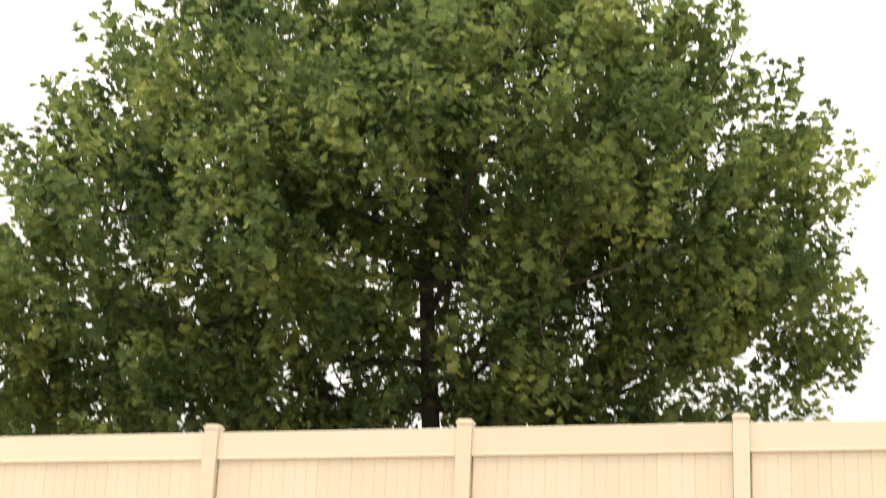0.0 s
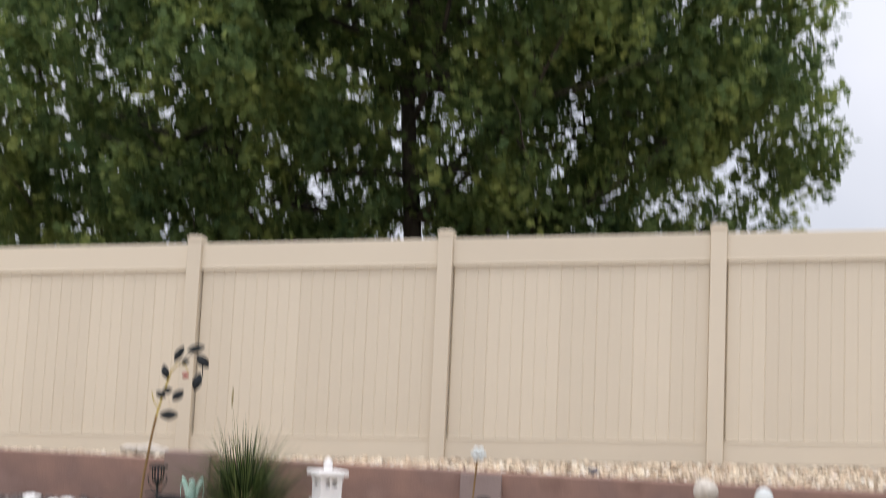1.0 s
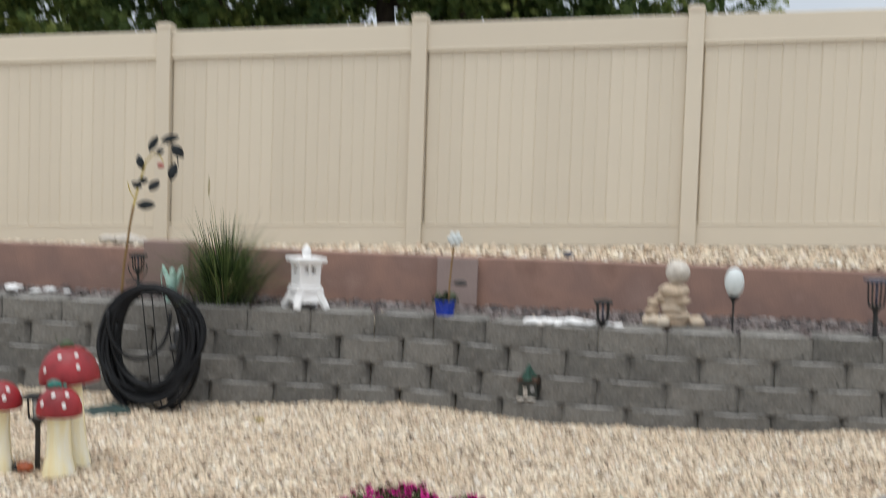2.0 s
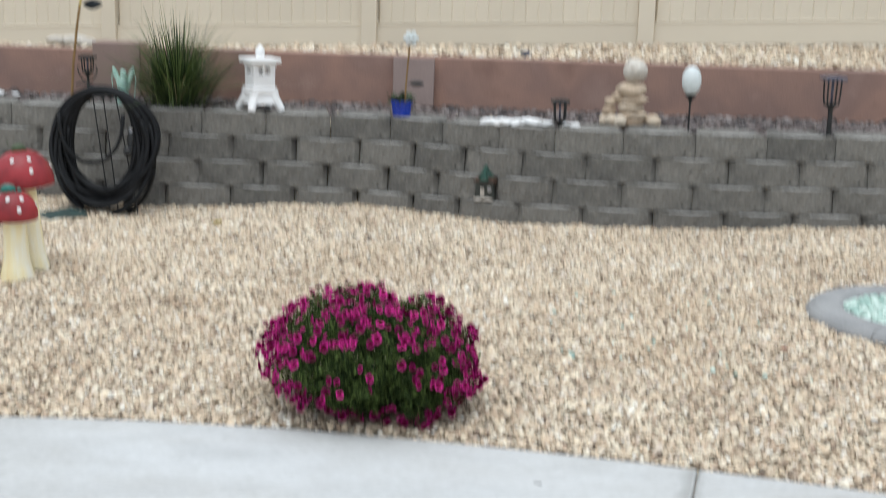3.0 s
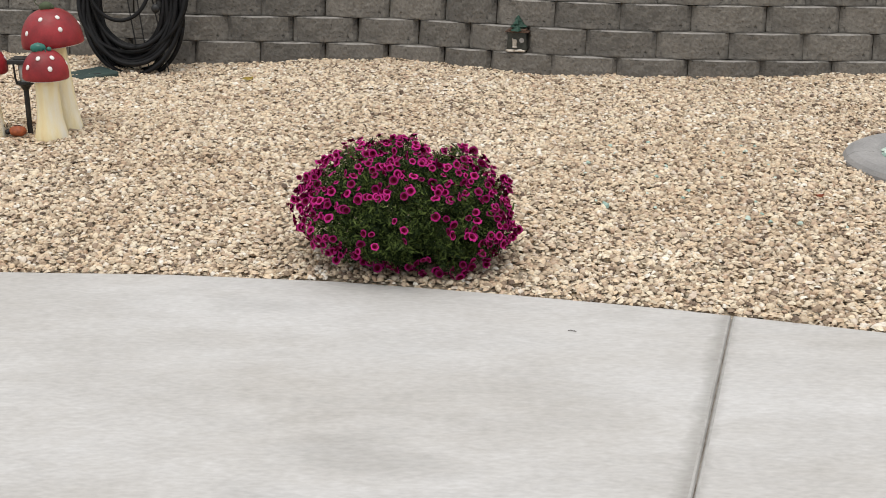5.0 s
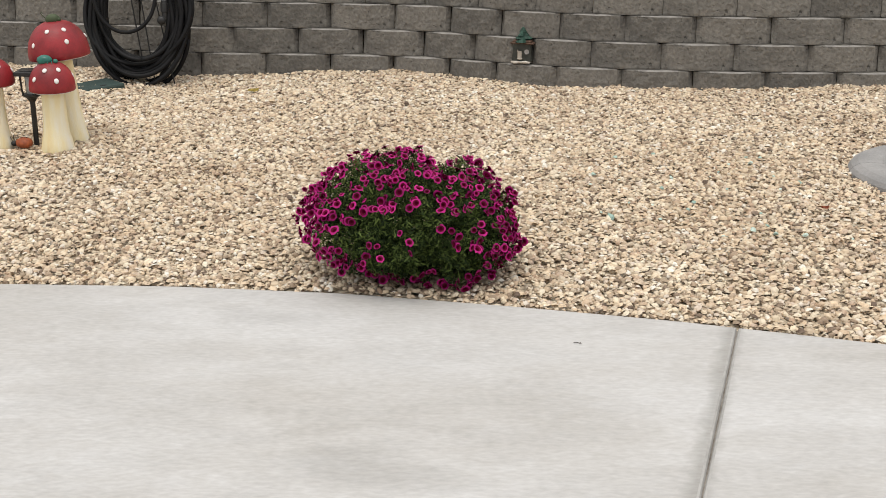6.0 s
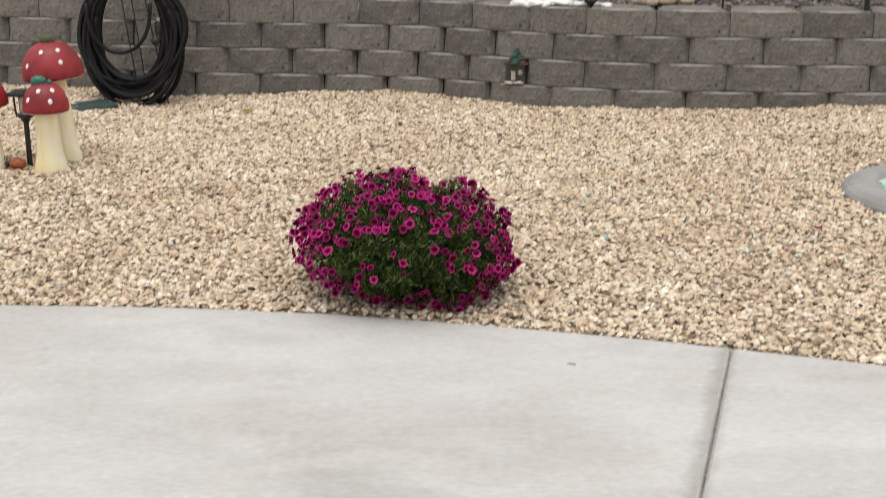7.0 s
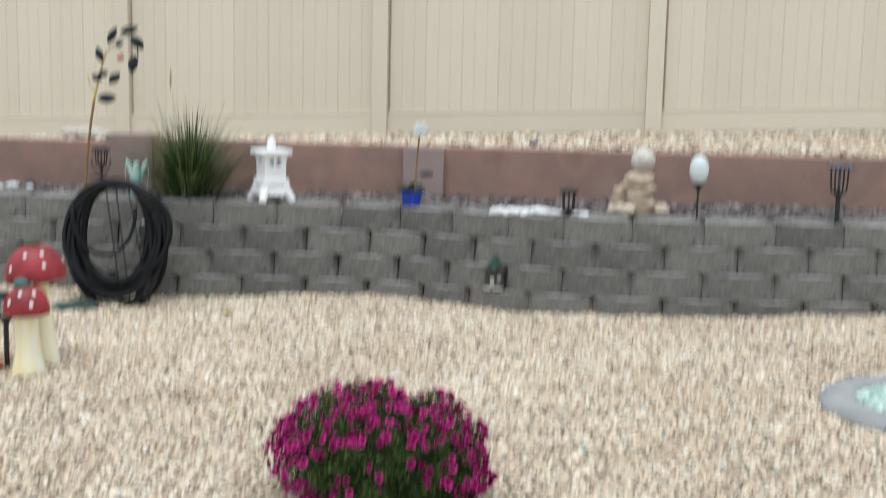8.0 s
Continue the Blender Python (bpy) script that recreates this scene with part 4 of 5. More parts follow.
def build_path_light(m, height, label, cage_r=0.05, cage_h=0.10, solar=True, slim=0.009, flat=False, feet=False):
    """A stake light: stake, cup, open cage of bars and a lid."""
    root = thing("path_light", m, label, "light", group="solar lights of the garden")
    top = height
    neck = height - cage_h
    bm = bmesh.new()
    tube(bm, [(0, 0, -0.06), (0, 0, 0.0), (0, 0, neck)], [slim * 0.4, slim, slim], 8)
    part("stake", bm, M_BLACK, root)
    bm = bmesh.new()
    lathe(bm, [(0, neck - 0.03), (slim * 1.1, neck - 0.03), (cage_r * 0.5, neck - 0.012), (cage_r * 0.85, neck), (cage_r * 0.85, neck + 0.008), (0, neck + 0.008)], 16)
    part("cup", bm, M_BLACK, root, smooth=False)
    for k in range(4):
        a = math.pi / 4 + k * math.pi / 2
        c, s = math.cos(a), math.sin(a)
        bm = bmesh.new()
        r0, r1 = cage_r * 0.8, cage_r * 1.0
        tube(bm, [(r0 * c, r0 * s, neck), ((r0 * 0.4 + r1 * 0.6) * c, (r0 * 0.4 + r1 * 0.6) * s, neck + cage_h * 0.25), (r1 * c, r1 * s, top - 0.008)], 0.005, 6)
        part("bar", bm, M_BLACK, root)
    bm = bmesh.new()
    lens_r = 1.0 if flat else 0.3
    lathe(bm, [(0, neck + 0.008), (lens_r * cage_r * 0.42, neck + 0.008), (lens_r * cage_r * 0.5, top - 0.012), (0, top - 0.012)], 14)
    g = part("lens", bm, M_PALE if flat else M_SOLAR, root, "cloudy plastic lens", smooth=True)
    bm = bmesh.new()
    box(bm, -cage_r * 1.15, cage_r * 1.15, -cage_r * 1.15, cage_r * 1.15, top - 0.020, top, 0.004)
    box(bm, -cage_r * 0.7, cage_r * 0.7, -cage_r * 0.7, cage_r * 0.7, top, top + 0.004, 0.001)
    part("lid", bm, M_SOLAR if solar else M_BLACK, root, "flat lid with a solar cell")
    if feet:
        for s in (-1, 1):
            bm = bmesh.new()
            tube(bm, [(0, 0, neck - 0.07), (s * 0.03, -0.01, neck - 0.05), (s * 0.055, -0.01, neck - 0.01), (s * 0.062, -0.01, neck + 0.025), (s * 0.048, -0.01, neck + 0.04)], 0.004, 6)
            part("scroll", bm, M_BLACK, root)
    return root


def build_ladybug(m):
    root = thing("ladybug_ornament", m, "orange painted metal ladybug ornament lying on the gravel", "ornament")
    bm = bmesh.new()
    blob(bm, (0, 0, 0.025), (0.042, 0.034, 0.026), 2)
    part("shell", bm, M_ORANGE, root, smooth=True)
    bm = bmesh.new()
    blob(bm, (-0.043, -0.01, 0.022), (0.016, 0.015, 0.014), 2)
    for s in (-1, 1):
        tube(bm, [(-0.05, s * 0.006, 0.03), (-0.06, s * 0.012, 0.048), (-0.055, s * 0.014, 0.056)], 0.0018, 5)
    part("head", bm, M_BLACK, root, smooth=True)
    bm = bmesh.new()
    tube(bm, [(-0.02, 0, 0.050), (0.01, 0, 0.0525), (0.036, 0, 0.036)], 0.0014, 5)
    part("wing_line", bm, M_BLACK, root)
    return root


def build_lid(m):
    root = thing("valve_box_lid", m, "dark green plastic valve box lid flush in gravel", "lid")
    bm = bmesh.new()
    box(bm, -0.125, 0.125, -0.105, 0.105, -0.03, 0.012, 0.012)
    part("cover", bm, M_LID, root)
    bm = bmesh.new()
    box(bm, -0.02, 0.02, -0.09, -0.075, 0.010, 0.015, 0.002)
    part("finger_grip", bm, M_BLACK, root)
    return root


# ---------------------------------------------------------------- hose on its stand
def build_hose():
    lean = pose(-1.855, 7.36, 0.335, -7, 0, 0)
    root = thing("garden_hose", lean, "coiled black rubber garden hose hung against the block wall", "hose")
    rng = random.Random(8)
    for k in range(24):
        bm = bmesh.new()
        a0, n = rng.uniform(0, 6.28), 56
        rx, rz = 0.270 + rng.uniform(-0.075, 0.042), 0.326 + rng.uniform(-0.048, 0.040)
        cx, cz, yy = rng.uniform(-0.012, 0.012), 0.352 - rz - 0.0 + rng.uniform(-0.012, 0.012), rng.uniform(-0.05, 0.05)
        ph = rng.uniform(0, 6.28)
        pts = []
        for j in range(n + 1):
            a = a0 + 2 * math.pi * j / n
            wob = 1 + 0.025 * math.sin(2 * a + ph)
            low = max(0, -math.sin(a))
            pts.append((cx + rx * wob * math.cos(a), yy * (0.5 + low) + 0.012 * math.sin(3 * a + ph), cz + rz * wob * math.sin(a) - 0.018 * low))
        tube(bm, pts, 0.0135, 9)
        part("coil", bm, M_RUBBER, root, smooth=True)
    # slack loop across the inside and the end with its fitting
    bm = bmesh.new()
    pts = [(-0.06 - 0.185 * math.cos(math.pi * s), -0.05, 0.215 - 0.285 * math.sin(math.pi * s) ** 0.8) for s in [k / 24 for k in range(25)]]
    tube(bm, pts, 0.0115, 9)
    part("coil", bm, M_RUBBER, root, smooth=True)
    bm = bmesh.new()
    lathe(bm, [(0, 0.015), (0.017, 0.015), (0.018, 0.0), (0.022, -0.002), (0.022, -0.05), (0.016, -0.055), (0.016, -0.09), (0, -0.09)], 16, at=(0.165, -0.03, 0.10))
    part("fitting", bm, M_BLACK, root, "black hose fitting", smooth=False)
    bm = bmesh.new()
    lathe(bm, [(0, 0.02), (0.013, 0.02), (0.013, 0), (0, 0)], 14, at=(0.165, -0.03, 0.115))
    part("ferrule", bm, M_STEEL, root, "steel ferrule")
    bm = bmesh.new()
    blob(bm, (0.150, -0.045, 0.0), (0.027, 0.02, 0.027), 2)
    part("knob", bm, M_BLACK, root, "round black valve knob", smooth=True)
    return root


def build_hose_stand():
    root = thing("hose_stand", pose(-1.855, 7.36, 0.0), "thin black wrought iron hose stand pushed into gravel", "stand")
    for a, b in (((-0.06, 0.02, 0.66), (0.03, 0.0, -0.05)), ((0.0, 0.02, 0.66), (0.085, -0.02, -0.05)), ((0.07, 0.03, 0.66), (0.20, -0.02, -0.05))):
        bm = bmesh.new()
        tube(bm, [a, ((a[0] + b[0]) / 2, (a[1] + b[1]) / 2, (a[2] + b[2]) / 2), b], 0.0045, 6)
        part("leg", bm, M_BLACK, root)
    bm = bmesh.new()
    box(bm, -0.05, 0.05, -0.03, 0.04, 0.648, 0.656, 0.003)
    part("saddle", bm, M_BLACK, root)
    bm = bmesh.new()
    tube(bm, [(0, 0.03, 0.65), (-0.02, 0.05, 0.70), (-0.12, 0.05, 0.725), (-0.16, 0.04, 0.715)], 0.006, 6)
    part("hook", bm, M_BLACK, root)
    return root


# ---------------------------------------------------------------- terrace things
T_Z = 0.56


def build_pagoda(m):
    root = thing("pagoda_lantern", m, "white cast stone pagoda lantern on the wall's edge", "ornament")
    for sx in (-1, 1):
        for sy in (-1, 1):
            bm = bmesh.new()
            tube(bm, [(sx * 0.058, sy * 0.058, 0.105), (sx * 0.068, sy * 0.068, 0.080), (sx * 0.086, sy * 0.086, 0.040), (sx * 0.102, sy * 0.102, 0.0)], [0.030, 0.031, 0.027, 0.024], 8)
            part("leg", bm, M_WHITE, root)
    bm = bmesh.new()
    box(bm, -0.090, 0.090, -0.090, 0.090, 0.040, 0.110, 0.006)
    for v in bm.verts:
        k = 1.08 - 0.22 * (v.co.z - 0.040) / 0.070
        v.co.x, v.co.y = v.co.x * k, v.co.y * k
    part("plinth", bm, M_WHITE, root)
    bm = bmesh.new()
    box(bm, -0.089, 0.089, -0.089, 0.089, 0.108, 0.130, 0.006)
    box(bm, -0.083, 0.083, -0.083, 0.083, 0.128, 0.150, 0.006)
    part("lower_slab", bm, M_WHITE, root)
    bm = bmesh.new()
    box(bm, -0.071, 0.071, -0.071, 0.071, 0.146, 0.234, 0.005)
    part("lower_body", bm, M_WHITE, root)
    for sx in (-1, 0, 1):
        for sy in (-1, 0, 1):
            if sx == 0 and sy == 0:
                continue
            bm = bmesh.new()
            w = 0.017 if sx and sy else 0.009
            box(bm, sx * 0.055 - w, sx * 0.055 + w, sy * 0.055 - w, sy * 0.055 + w, 0.228, 0.292, 0.004)
            part("column", bm, M_WHITE, root)
    bm = bmesh.new()
    box(bm, -0.030, 0.030, -0.030, 0.030, 0.225, 0.292, 0.004)
    part("core", bm, M_WHITE, root)
    bm = bmesh.new()
    box(bm, -0.078, 0.078, -0.078, 0.078, 0.286, 0.306, 0.004)
    box(bm, -0.101, 0.101, -0.101, 0.101, 0.304, 0.334, 0.006)
    for v in bm.verts:
        if v.co.z > 0.303:
            v.co.z += 0.008 * (abs(v.co.x * v.co.y) / 0.0102) ** 2
    part("roof", bm, M_WHITE, root)
    bm = bmesh.new()
    lathe(bm, [(0, 0.328), (0.046, 0.332), (0.032, 0.344), (0.023, 0.350), (0.030, 0.372), (0.029, 0.390), (0.018, 0.410), (0.007, 0.420), (0, 0.426)], 18)
    part("finial", bm, M_WHITE, root, smooth=True)
    for ob in root.children:
        for v in ob.data.vertices:
            v.co.z *= 0.93
    return root


def build_grass(m):
    root = thing("ornamental_grass", m, "clump of green ornamental grass with dry lower stems", "plant")
    rng = random.Random(17)

    def blades(count, mat, name, hi, width):
        bm = bmesh.new()
        for _ in range(count):
            a, r = rng.uniform(0, 6.283), abs(rng.gauss(0, 0.075))
            ln, out = rng.uniform(*hi), abs(rng.gauss(0.0, 0.17)) + 0.02
            p0 = Vector((r * math.cos(a), r * math.sin(a), -0.01))
            side = Vector((-math.sin(a + rng.uniform(-1, 1)), math.cos(a), 0)).normalized()
            prev = None
            for k in range(6):
                s = k / 5
                c = p0 + Vector((math.cos(a), math.sin(a), 0)) * (out * (s + 0.9 * s * s)) + Vector((0, 0, ln * (s - 0.28 * (out / 0.2) * s * s)))
                w = width * (1 - s) ** 0.6 * (0.6 + 0.4 * min(1, s * 4)) + 0.0004
                cur = (bm.verts.new(c - side * w), bm.verts.new(c + side * w))
                if prev:
                    bm.faces.new((prev[0], prev[1], cur[1], cur[0]))
                prev = cur
        part(name, bm, mat, root)

    blades(620, M_GRASS, "blades", (0.20, 0.56), 0.0050)
    blades(150, M_GRASS, "tall_blades", (0.46, 0.72), 0.0040)
    blades(60, M_STRAW, "dry_stems", (0.12, 0.34), 0.003)
    bm = bmesh.new()
    tube(bm, [(-0.02, 0, 0), (-0.06, 0, 0.35), (-0.105, 0, 0.66)], [0.0025, 0.002, 0.0012], 5)
    blob(bm, (-0.115, 0, 0.74), (0.007, 0.007, 0.075), 1)
    part("seed_head", bm, M_STRAW, root)
    return root


def build_flower_sculpture():
    root = thing("metal_leaf_sculpture", pose(-2.175, 7.86, 0.54), "metal garden stake sculpture curling into dark leaves", "ornament")
    bm = bmesh.new()
    tube(bm, [(0, 0, -0.06), (0.022, 0, 0.25), (0.055, 0, 0.50), (0.075, 0, 0.62)], 0.008, 8)
    part("stake", bm, M_RUST, root, "rusty brown stake")
    bm = bmesh.new()
    tube(bm, [(0.075, 0, 0.62), (0.115, 0, 0.80), (0.150, 0, 0.93), (0.19, 0, 0.985), (0.235, 0, 0.975), (0.262, 0, 0.93)], [0.007, 0.0065, 0.006, 0.005, 0.004, 0.003], 8)
    part("stem", bm, M_YELLOW, root, "yellow painted stem")
    bm = bmesh.new()
    tube(bm, [(0.085, 0, 0.66), (0.05, 0, 0.72), (0.035, 0, 0.78)], 0.004, 6)
    part("twig", bm, M_YELLOW, root)
    bm = bmesh.new()
    tube(bm, [(0.175, 0, 0.97), (0.27, 0.0, 1.06), (0.345, 0, 1.02), (0.352, 0, 0.90)], 0.0035, 6)
    part("branch", bm, M_BLACK, root)
    # x, z, angle, length, width
    for x, z, ang, ln, wd in ((0.155, 0.628, 4, 0.125, 0.026), (0.095, 0.765, 155, 0.075, 0.018), (0.135, 0.795, 10, 0.07, 0.018), (0.205, 0.765, 48, 0.10, 0.024), (0.115, 0.925, 105, 0.105, 0.02),
                              (0.195, 1.055, 64, 0.125, 0.02), (0.300, 1.095, 18, 0.125, 0.022), (0.350, 1.01, -52, 0.115, 0.028), (0.322, 0.865, 78, 0.13, 0.025), (0.240, 1.00, 30, 0.06, 0.014)):
        bm = bmesh.new()
        nn = 10
        ring_a = []
        for k in range(nn + 1):
            s = k / nn
            w = 1.22 * wd * math.sin(math.pi * s) ** 0.8 + 0.0005
            ring_a.append((s - 0.5, w))
        up = [bm.verts.new((ln * s, -0.004 - 0.010 * math.sin(math.pi * (s + 0.5)), w)) for s, w in ring_a]
        mid = [bm.verts.new((ln * s, -0.012 - 0.010 * math.sin(math.pi * (s + 0.5)), 0)) for s, w in ring_a]
        dn = [bm.verts.new((ln * s, -0.004 - 0.010 * math.sin(math.pi * (s + 0.5)), -w)) for s, w in ring_a]
        for a, b in ((up, mid), (mid, dn)):
            for k in range(nn):
                bm.faces.new((a[k], a[k + 1], b[k + 1], b[k]))
        bmesh.ops.solidify(bm, geom=bm.faces[:], thickness=0.002)
        bmesh.ops.transform(bm, matrix=pose(x, 0, z, 0, -ang, 0), verts=bm.verts[:])
        part("leaf", bm, M_LEAFMETAL, root)
    bm = bmesh.new()
    blob(bm, (0.245, -0.012, 0.905), (0.024, 0.016, 0.018), 2)
    part("bead", bm, M_REDBALL, root, "red bead", smooth=True)
    for ob in root.children:
        for v in ob.data.vertices:
            if v.co.z > 0.62:
                v.co.z = 0.62 + (v.co.z - 0.62) * 0.90
    return root


def build_mint_figure(m):
    bm = bmesh.new()
    lathe(bm, [(0, -0.01), (0.045, -0.01), (0.040, 0.03), (0.026, 0.09), (0.030, 0.13), (0.026, 0.155), (0.016, 0.168), (0, 0.172)], 16)
    blob(bm, (0, 0, 0.185), (0.022, 0.022, 0.024), 2)
    for s in (-1, 1):
        blob(bm, (s * 0.042, 0.008, 0.165), (0.017, 0.009, 0.062), 2, m=pose(0, 0, 0, 0, s * 22, 0))
        blob(bm, (s * 0.030, 0.006, 0.115), (0.014, 0.010, 0.04), 2, m=pose(0, 0, 0, 0, s * 12, 0))
        tube(bm, [(s * 0.042, 0.012, -0.02), (s * 0.066, 0.012, 0.06), (s * 0.075, 0.012, 0.15), (s * 0.062, 0.012, 0.215)], 0.003, 6)
    ob = part("garden_figurine", bm, M_MINT, smooth=True)
    ob.matrix_world = m
    return tagged(ob, "small mint green glass figurine standing on the terrace", "figurine")


def build_pot(m):
    root = thing("flower_pot", m, "small blue glazed pot with a dark plant on terrace", "pot")
    bm = bmesh.new()
    lathe(bm, [(0, 0), (0.054, 0), (0.062, 0.075), (0.068, 0.076), (0.068, 0.092), (0.060, 0.092), (0.056, 0.078), (0, 0.078)], 24)
    part("pot_body", bm, M_BLUE, root, smooth=False)
    rng = np.random.default_rng(9)
    v, f = leaf_shape()
    n = 170
    p = rng.normal(size=(n, 3)) * np.array([0.030, 0.030, 0.018]) + np.array([0, 0, 0.098])
    part("foliage", scatter_mesh("foliage", v, f, p, np.full((n, 3), 0.026), turn_matrices(rng, n, 0.8), M_MOSS, False), None, root, "dark green foliage")
    return root


def build_glass_flower(m):
    root = thing("glass_flower_stake", m, "pale glass flower on a thin yellow stake", "ornament")
    bm = bmesh.new()
    tube(bm, [(0, 0, -0.06), (0.012, 0, 0.2), (0.030, 0, 0.45)], 0.0055, 7)
    part("stake", bm, M_RUST, root)
    for k in range(6):
        a = k * math.pi / 3
        bm = bmesh.new()
        blob(bm, (0.036 + 0.027 * math.cos(a), -0.004, 0.472 + 0.025 * math.sin(a)), (0.023, 0.010, 0.018), 2, m=pose(0, 0, 0, 0, -math.degrees(a), 0))
        part("petal", bm, M_PALE, root, smooth=True)
    bm = bmesh.new()
    blob(bm, (0.036, -0.012, 0.472), (0.015, 0.010, 0.015), 2)
    part("centre", bm, M_PALE, root, smooth=True)
    bm = bmesh.new()
    blob(bm, (0.078, -0.014, 0.205), (0.044, 0.010, 0.017), 2)
    tube(bm, [(0.012, 0, 0.20), (0.05, -0.005, 0.205)], 0.003, 5)
    part("leaf", bm, M_BLACK, root, "dark metal leaf")
    return root


def build_stone_stack(m):
    root = thing("stone_stack", m, "stacked tan stones topped by a round pale stone", "stones")
    # x, y, z, rx, ry, rz
    for k, (x, y, z, a, b, c) in enumerate(((0.0, 0, 0.022, 0.088, 0.08, 0.030), (0.012, 0, 0.066, 0.092, 0.08, 0.027), (-0.006, 0, 0.108, 0.084, 0.075, 0.026), (0.008, 0, 0.150, 0.090, 0.075, 0.029),
                                           (-0.004, 0, 0.212, 0.094, 0.078, 0.044), (-0.115, -0.03, 0.03, 0.050, 0.05, 0.034), (-0.13, 0.0, 0.085, 0.044, 0.045, 0.030), (-0.125, 0.01, 0.138, 0.036, 0.04, 0.024),
                                           (0.130, -0.02, 0.030, 0.055, 0.045, 0.034), (-0.075, -0.07, 0.03, 0.042, 0.04, 0.033), (-0.160, -0.02, 0.03, 0.033, 0.035, 0.03), (-0.085, 0.0, 0.165, 0.03, 0.04, 0.03))):
        bm = bmesh.new()
        blob(bm, (x, y, z), (a, b, c * 1.08), 3, 0.22, k + 1, m=pose(0, 0, 0, 0, (k % 3 - 1) * 5, k * 40 % 30))
        part("stone", bm, M_STONE, root, smooth=True)
    bm = bmesh.new()
    blob(bm, (0.012, 0, 0.325), (0.073, 0.07, 0.072), 3, 0.10, 3)
    part("round_stone", bm, M_BALL, root, "pale round stone on top", smooth=True)
    return root


def build_globe_light(m):
    root = thing("globe_light", m, "egg shaped white glass solar light on thin stake", "light", group="solar lights of the garden")
    bm = bmesh.new()
    tube(bm, [(0, 0, -0.06), (0, 0, 0.0), (0, 0, 0.18)], [0.003, 0.006, 0.006], 8)
    part("stake", bm, M_BLACK, root)
    bm = bmesh.new()
    lathe(bm, [(0, 0.160), (0.008, 0.160), (0.014, 0.180), (0.032, 0.200), (0.034, 0.208), (0, 0.208)], 18)
    part("cup", bm, M_BLACK, root)
    bm = bmesh.new()
    lathe(bm, [(0, 0.205)] + [(0.057 * math.sin(a) ** 0.9, 0.288 - 0.084 * math.cos(a)) for a in [0.35 + 2.7 * k / 12 for k in range(13)]] + [(0, 0.373)], 24)
    part("shade", bm, M_PALE, root, "white crackled glass shade", smooth=True)
    return root


def build_white_stones():
    rng = random.Random(31)
    spots = [(0.42, 7.40, 0.05), (0.50, 7.37, 0.055), (0.58, 7.39, 0.05), (0.66, 7.40, 0.06), (0.74, 7.38, 0.045), (0.545, 7.44, 0.04), (0.91, 7.37, 0.035), (0.87, 7.42, 0.03),
             (-2.72, 8.15, 0.035), (-2.60, 8.12, 0.025), (-2.95, 8.12, 0.06), (-2.78, 8.05, 0.03)]
    for k, (x, y, r) in enumerate(spots):
        bm = bmesh.new()
        blob(bm, (0, 0, r * 0.4), (r * 1.25, r * 0.9, r * 0.38), 3, 0.45, k + 2)
        ob = part("white_stone", bm, M_WHITE, smooth=True)
        ob.matrix_world = pose(x, y, 0.545 if y < 7.7 else 0.565, 0, 0, rng.uniform(0, 180))
        tagged(ob, "rounded white stone lying on the dark pebbles", "stone", group="white stones on the terrace")
    for k, (x, r) in enumerate(((-2.38, 0.07), (-2.50, 0.06), (-2.28, 0.05))):
        bm = bmesh.new()
        blob(bm, (0, 0, r * 0.4), (r * 1.4, r, r * 0.6), 3, 0.25, k + 20)
        ob = part("pale_rock", bm, M_BALL, smooth=True)
        ob.matrix_world = pose(x, red_y(x) + 0.24, 0.86, 0, 0, 20 * k)
        tagged(ob, "pale rock on the gravel strip behind the wall", "stone", group="rocks along the fence")


def build_lava_rocks():
    rng = random.Random(41)
    for k in range(16):
        x = rng.uniform(-0.6, 2.9)
        y = red_y(x) - rng.uniform(0.08, 0.30)
        r = rng.uniform(0.02, 0.036)
        bm = bmesh.new()
        blob(bm, (0, 0, r * 0.5), (r, r * 0.9, r * 0.9), 2, 0.5, k + 50)
        ob = part("lava_rock", bm, M_DARKPEB, smooth=False)
        ob.matrix_world = pose(x, y, 0.535, 0, 0, rng.uniform(0, 180))
        tagged(ob, "dark rough lava rock on the terrace pebbles", "rock", group="lava rocks on the terrace")


def build_paver():
    bm = bmesh.new()
    box(bm, -0.135, 0.135, -0.02, 0.02, 0.0, 0.315, 0.006)
    ob = part("paver", bm, M_PAVER)
    ob.matrix_world = pose(-0.045, red_y(0) - 0.055, 0.555, -4, 0, -5)
    return tagged(ob, "grey concrete paver leaning on the red wall", "paver")


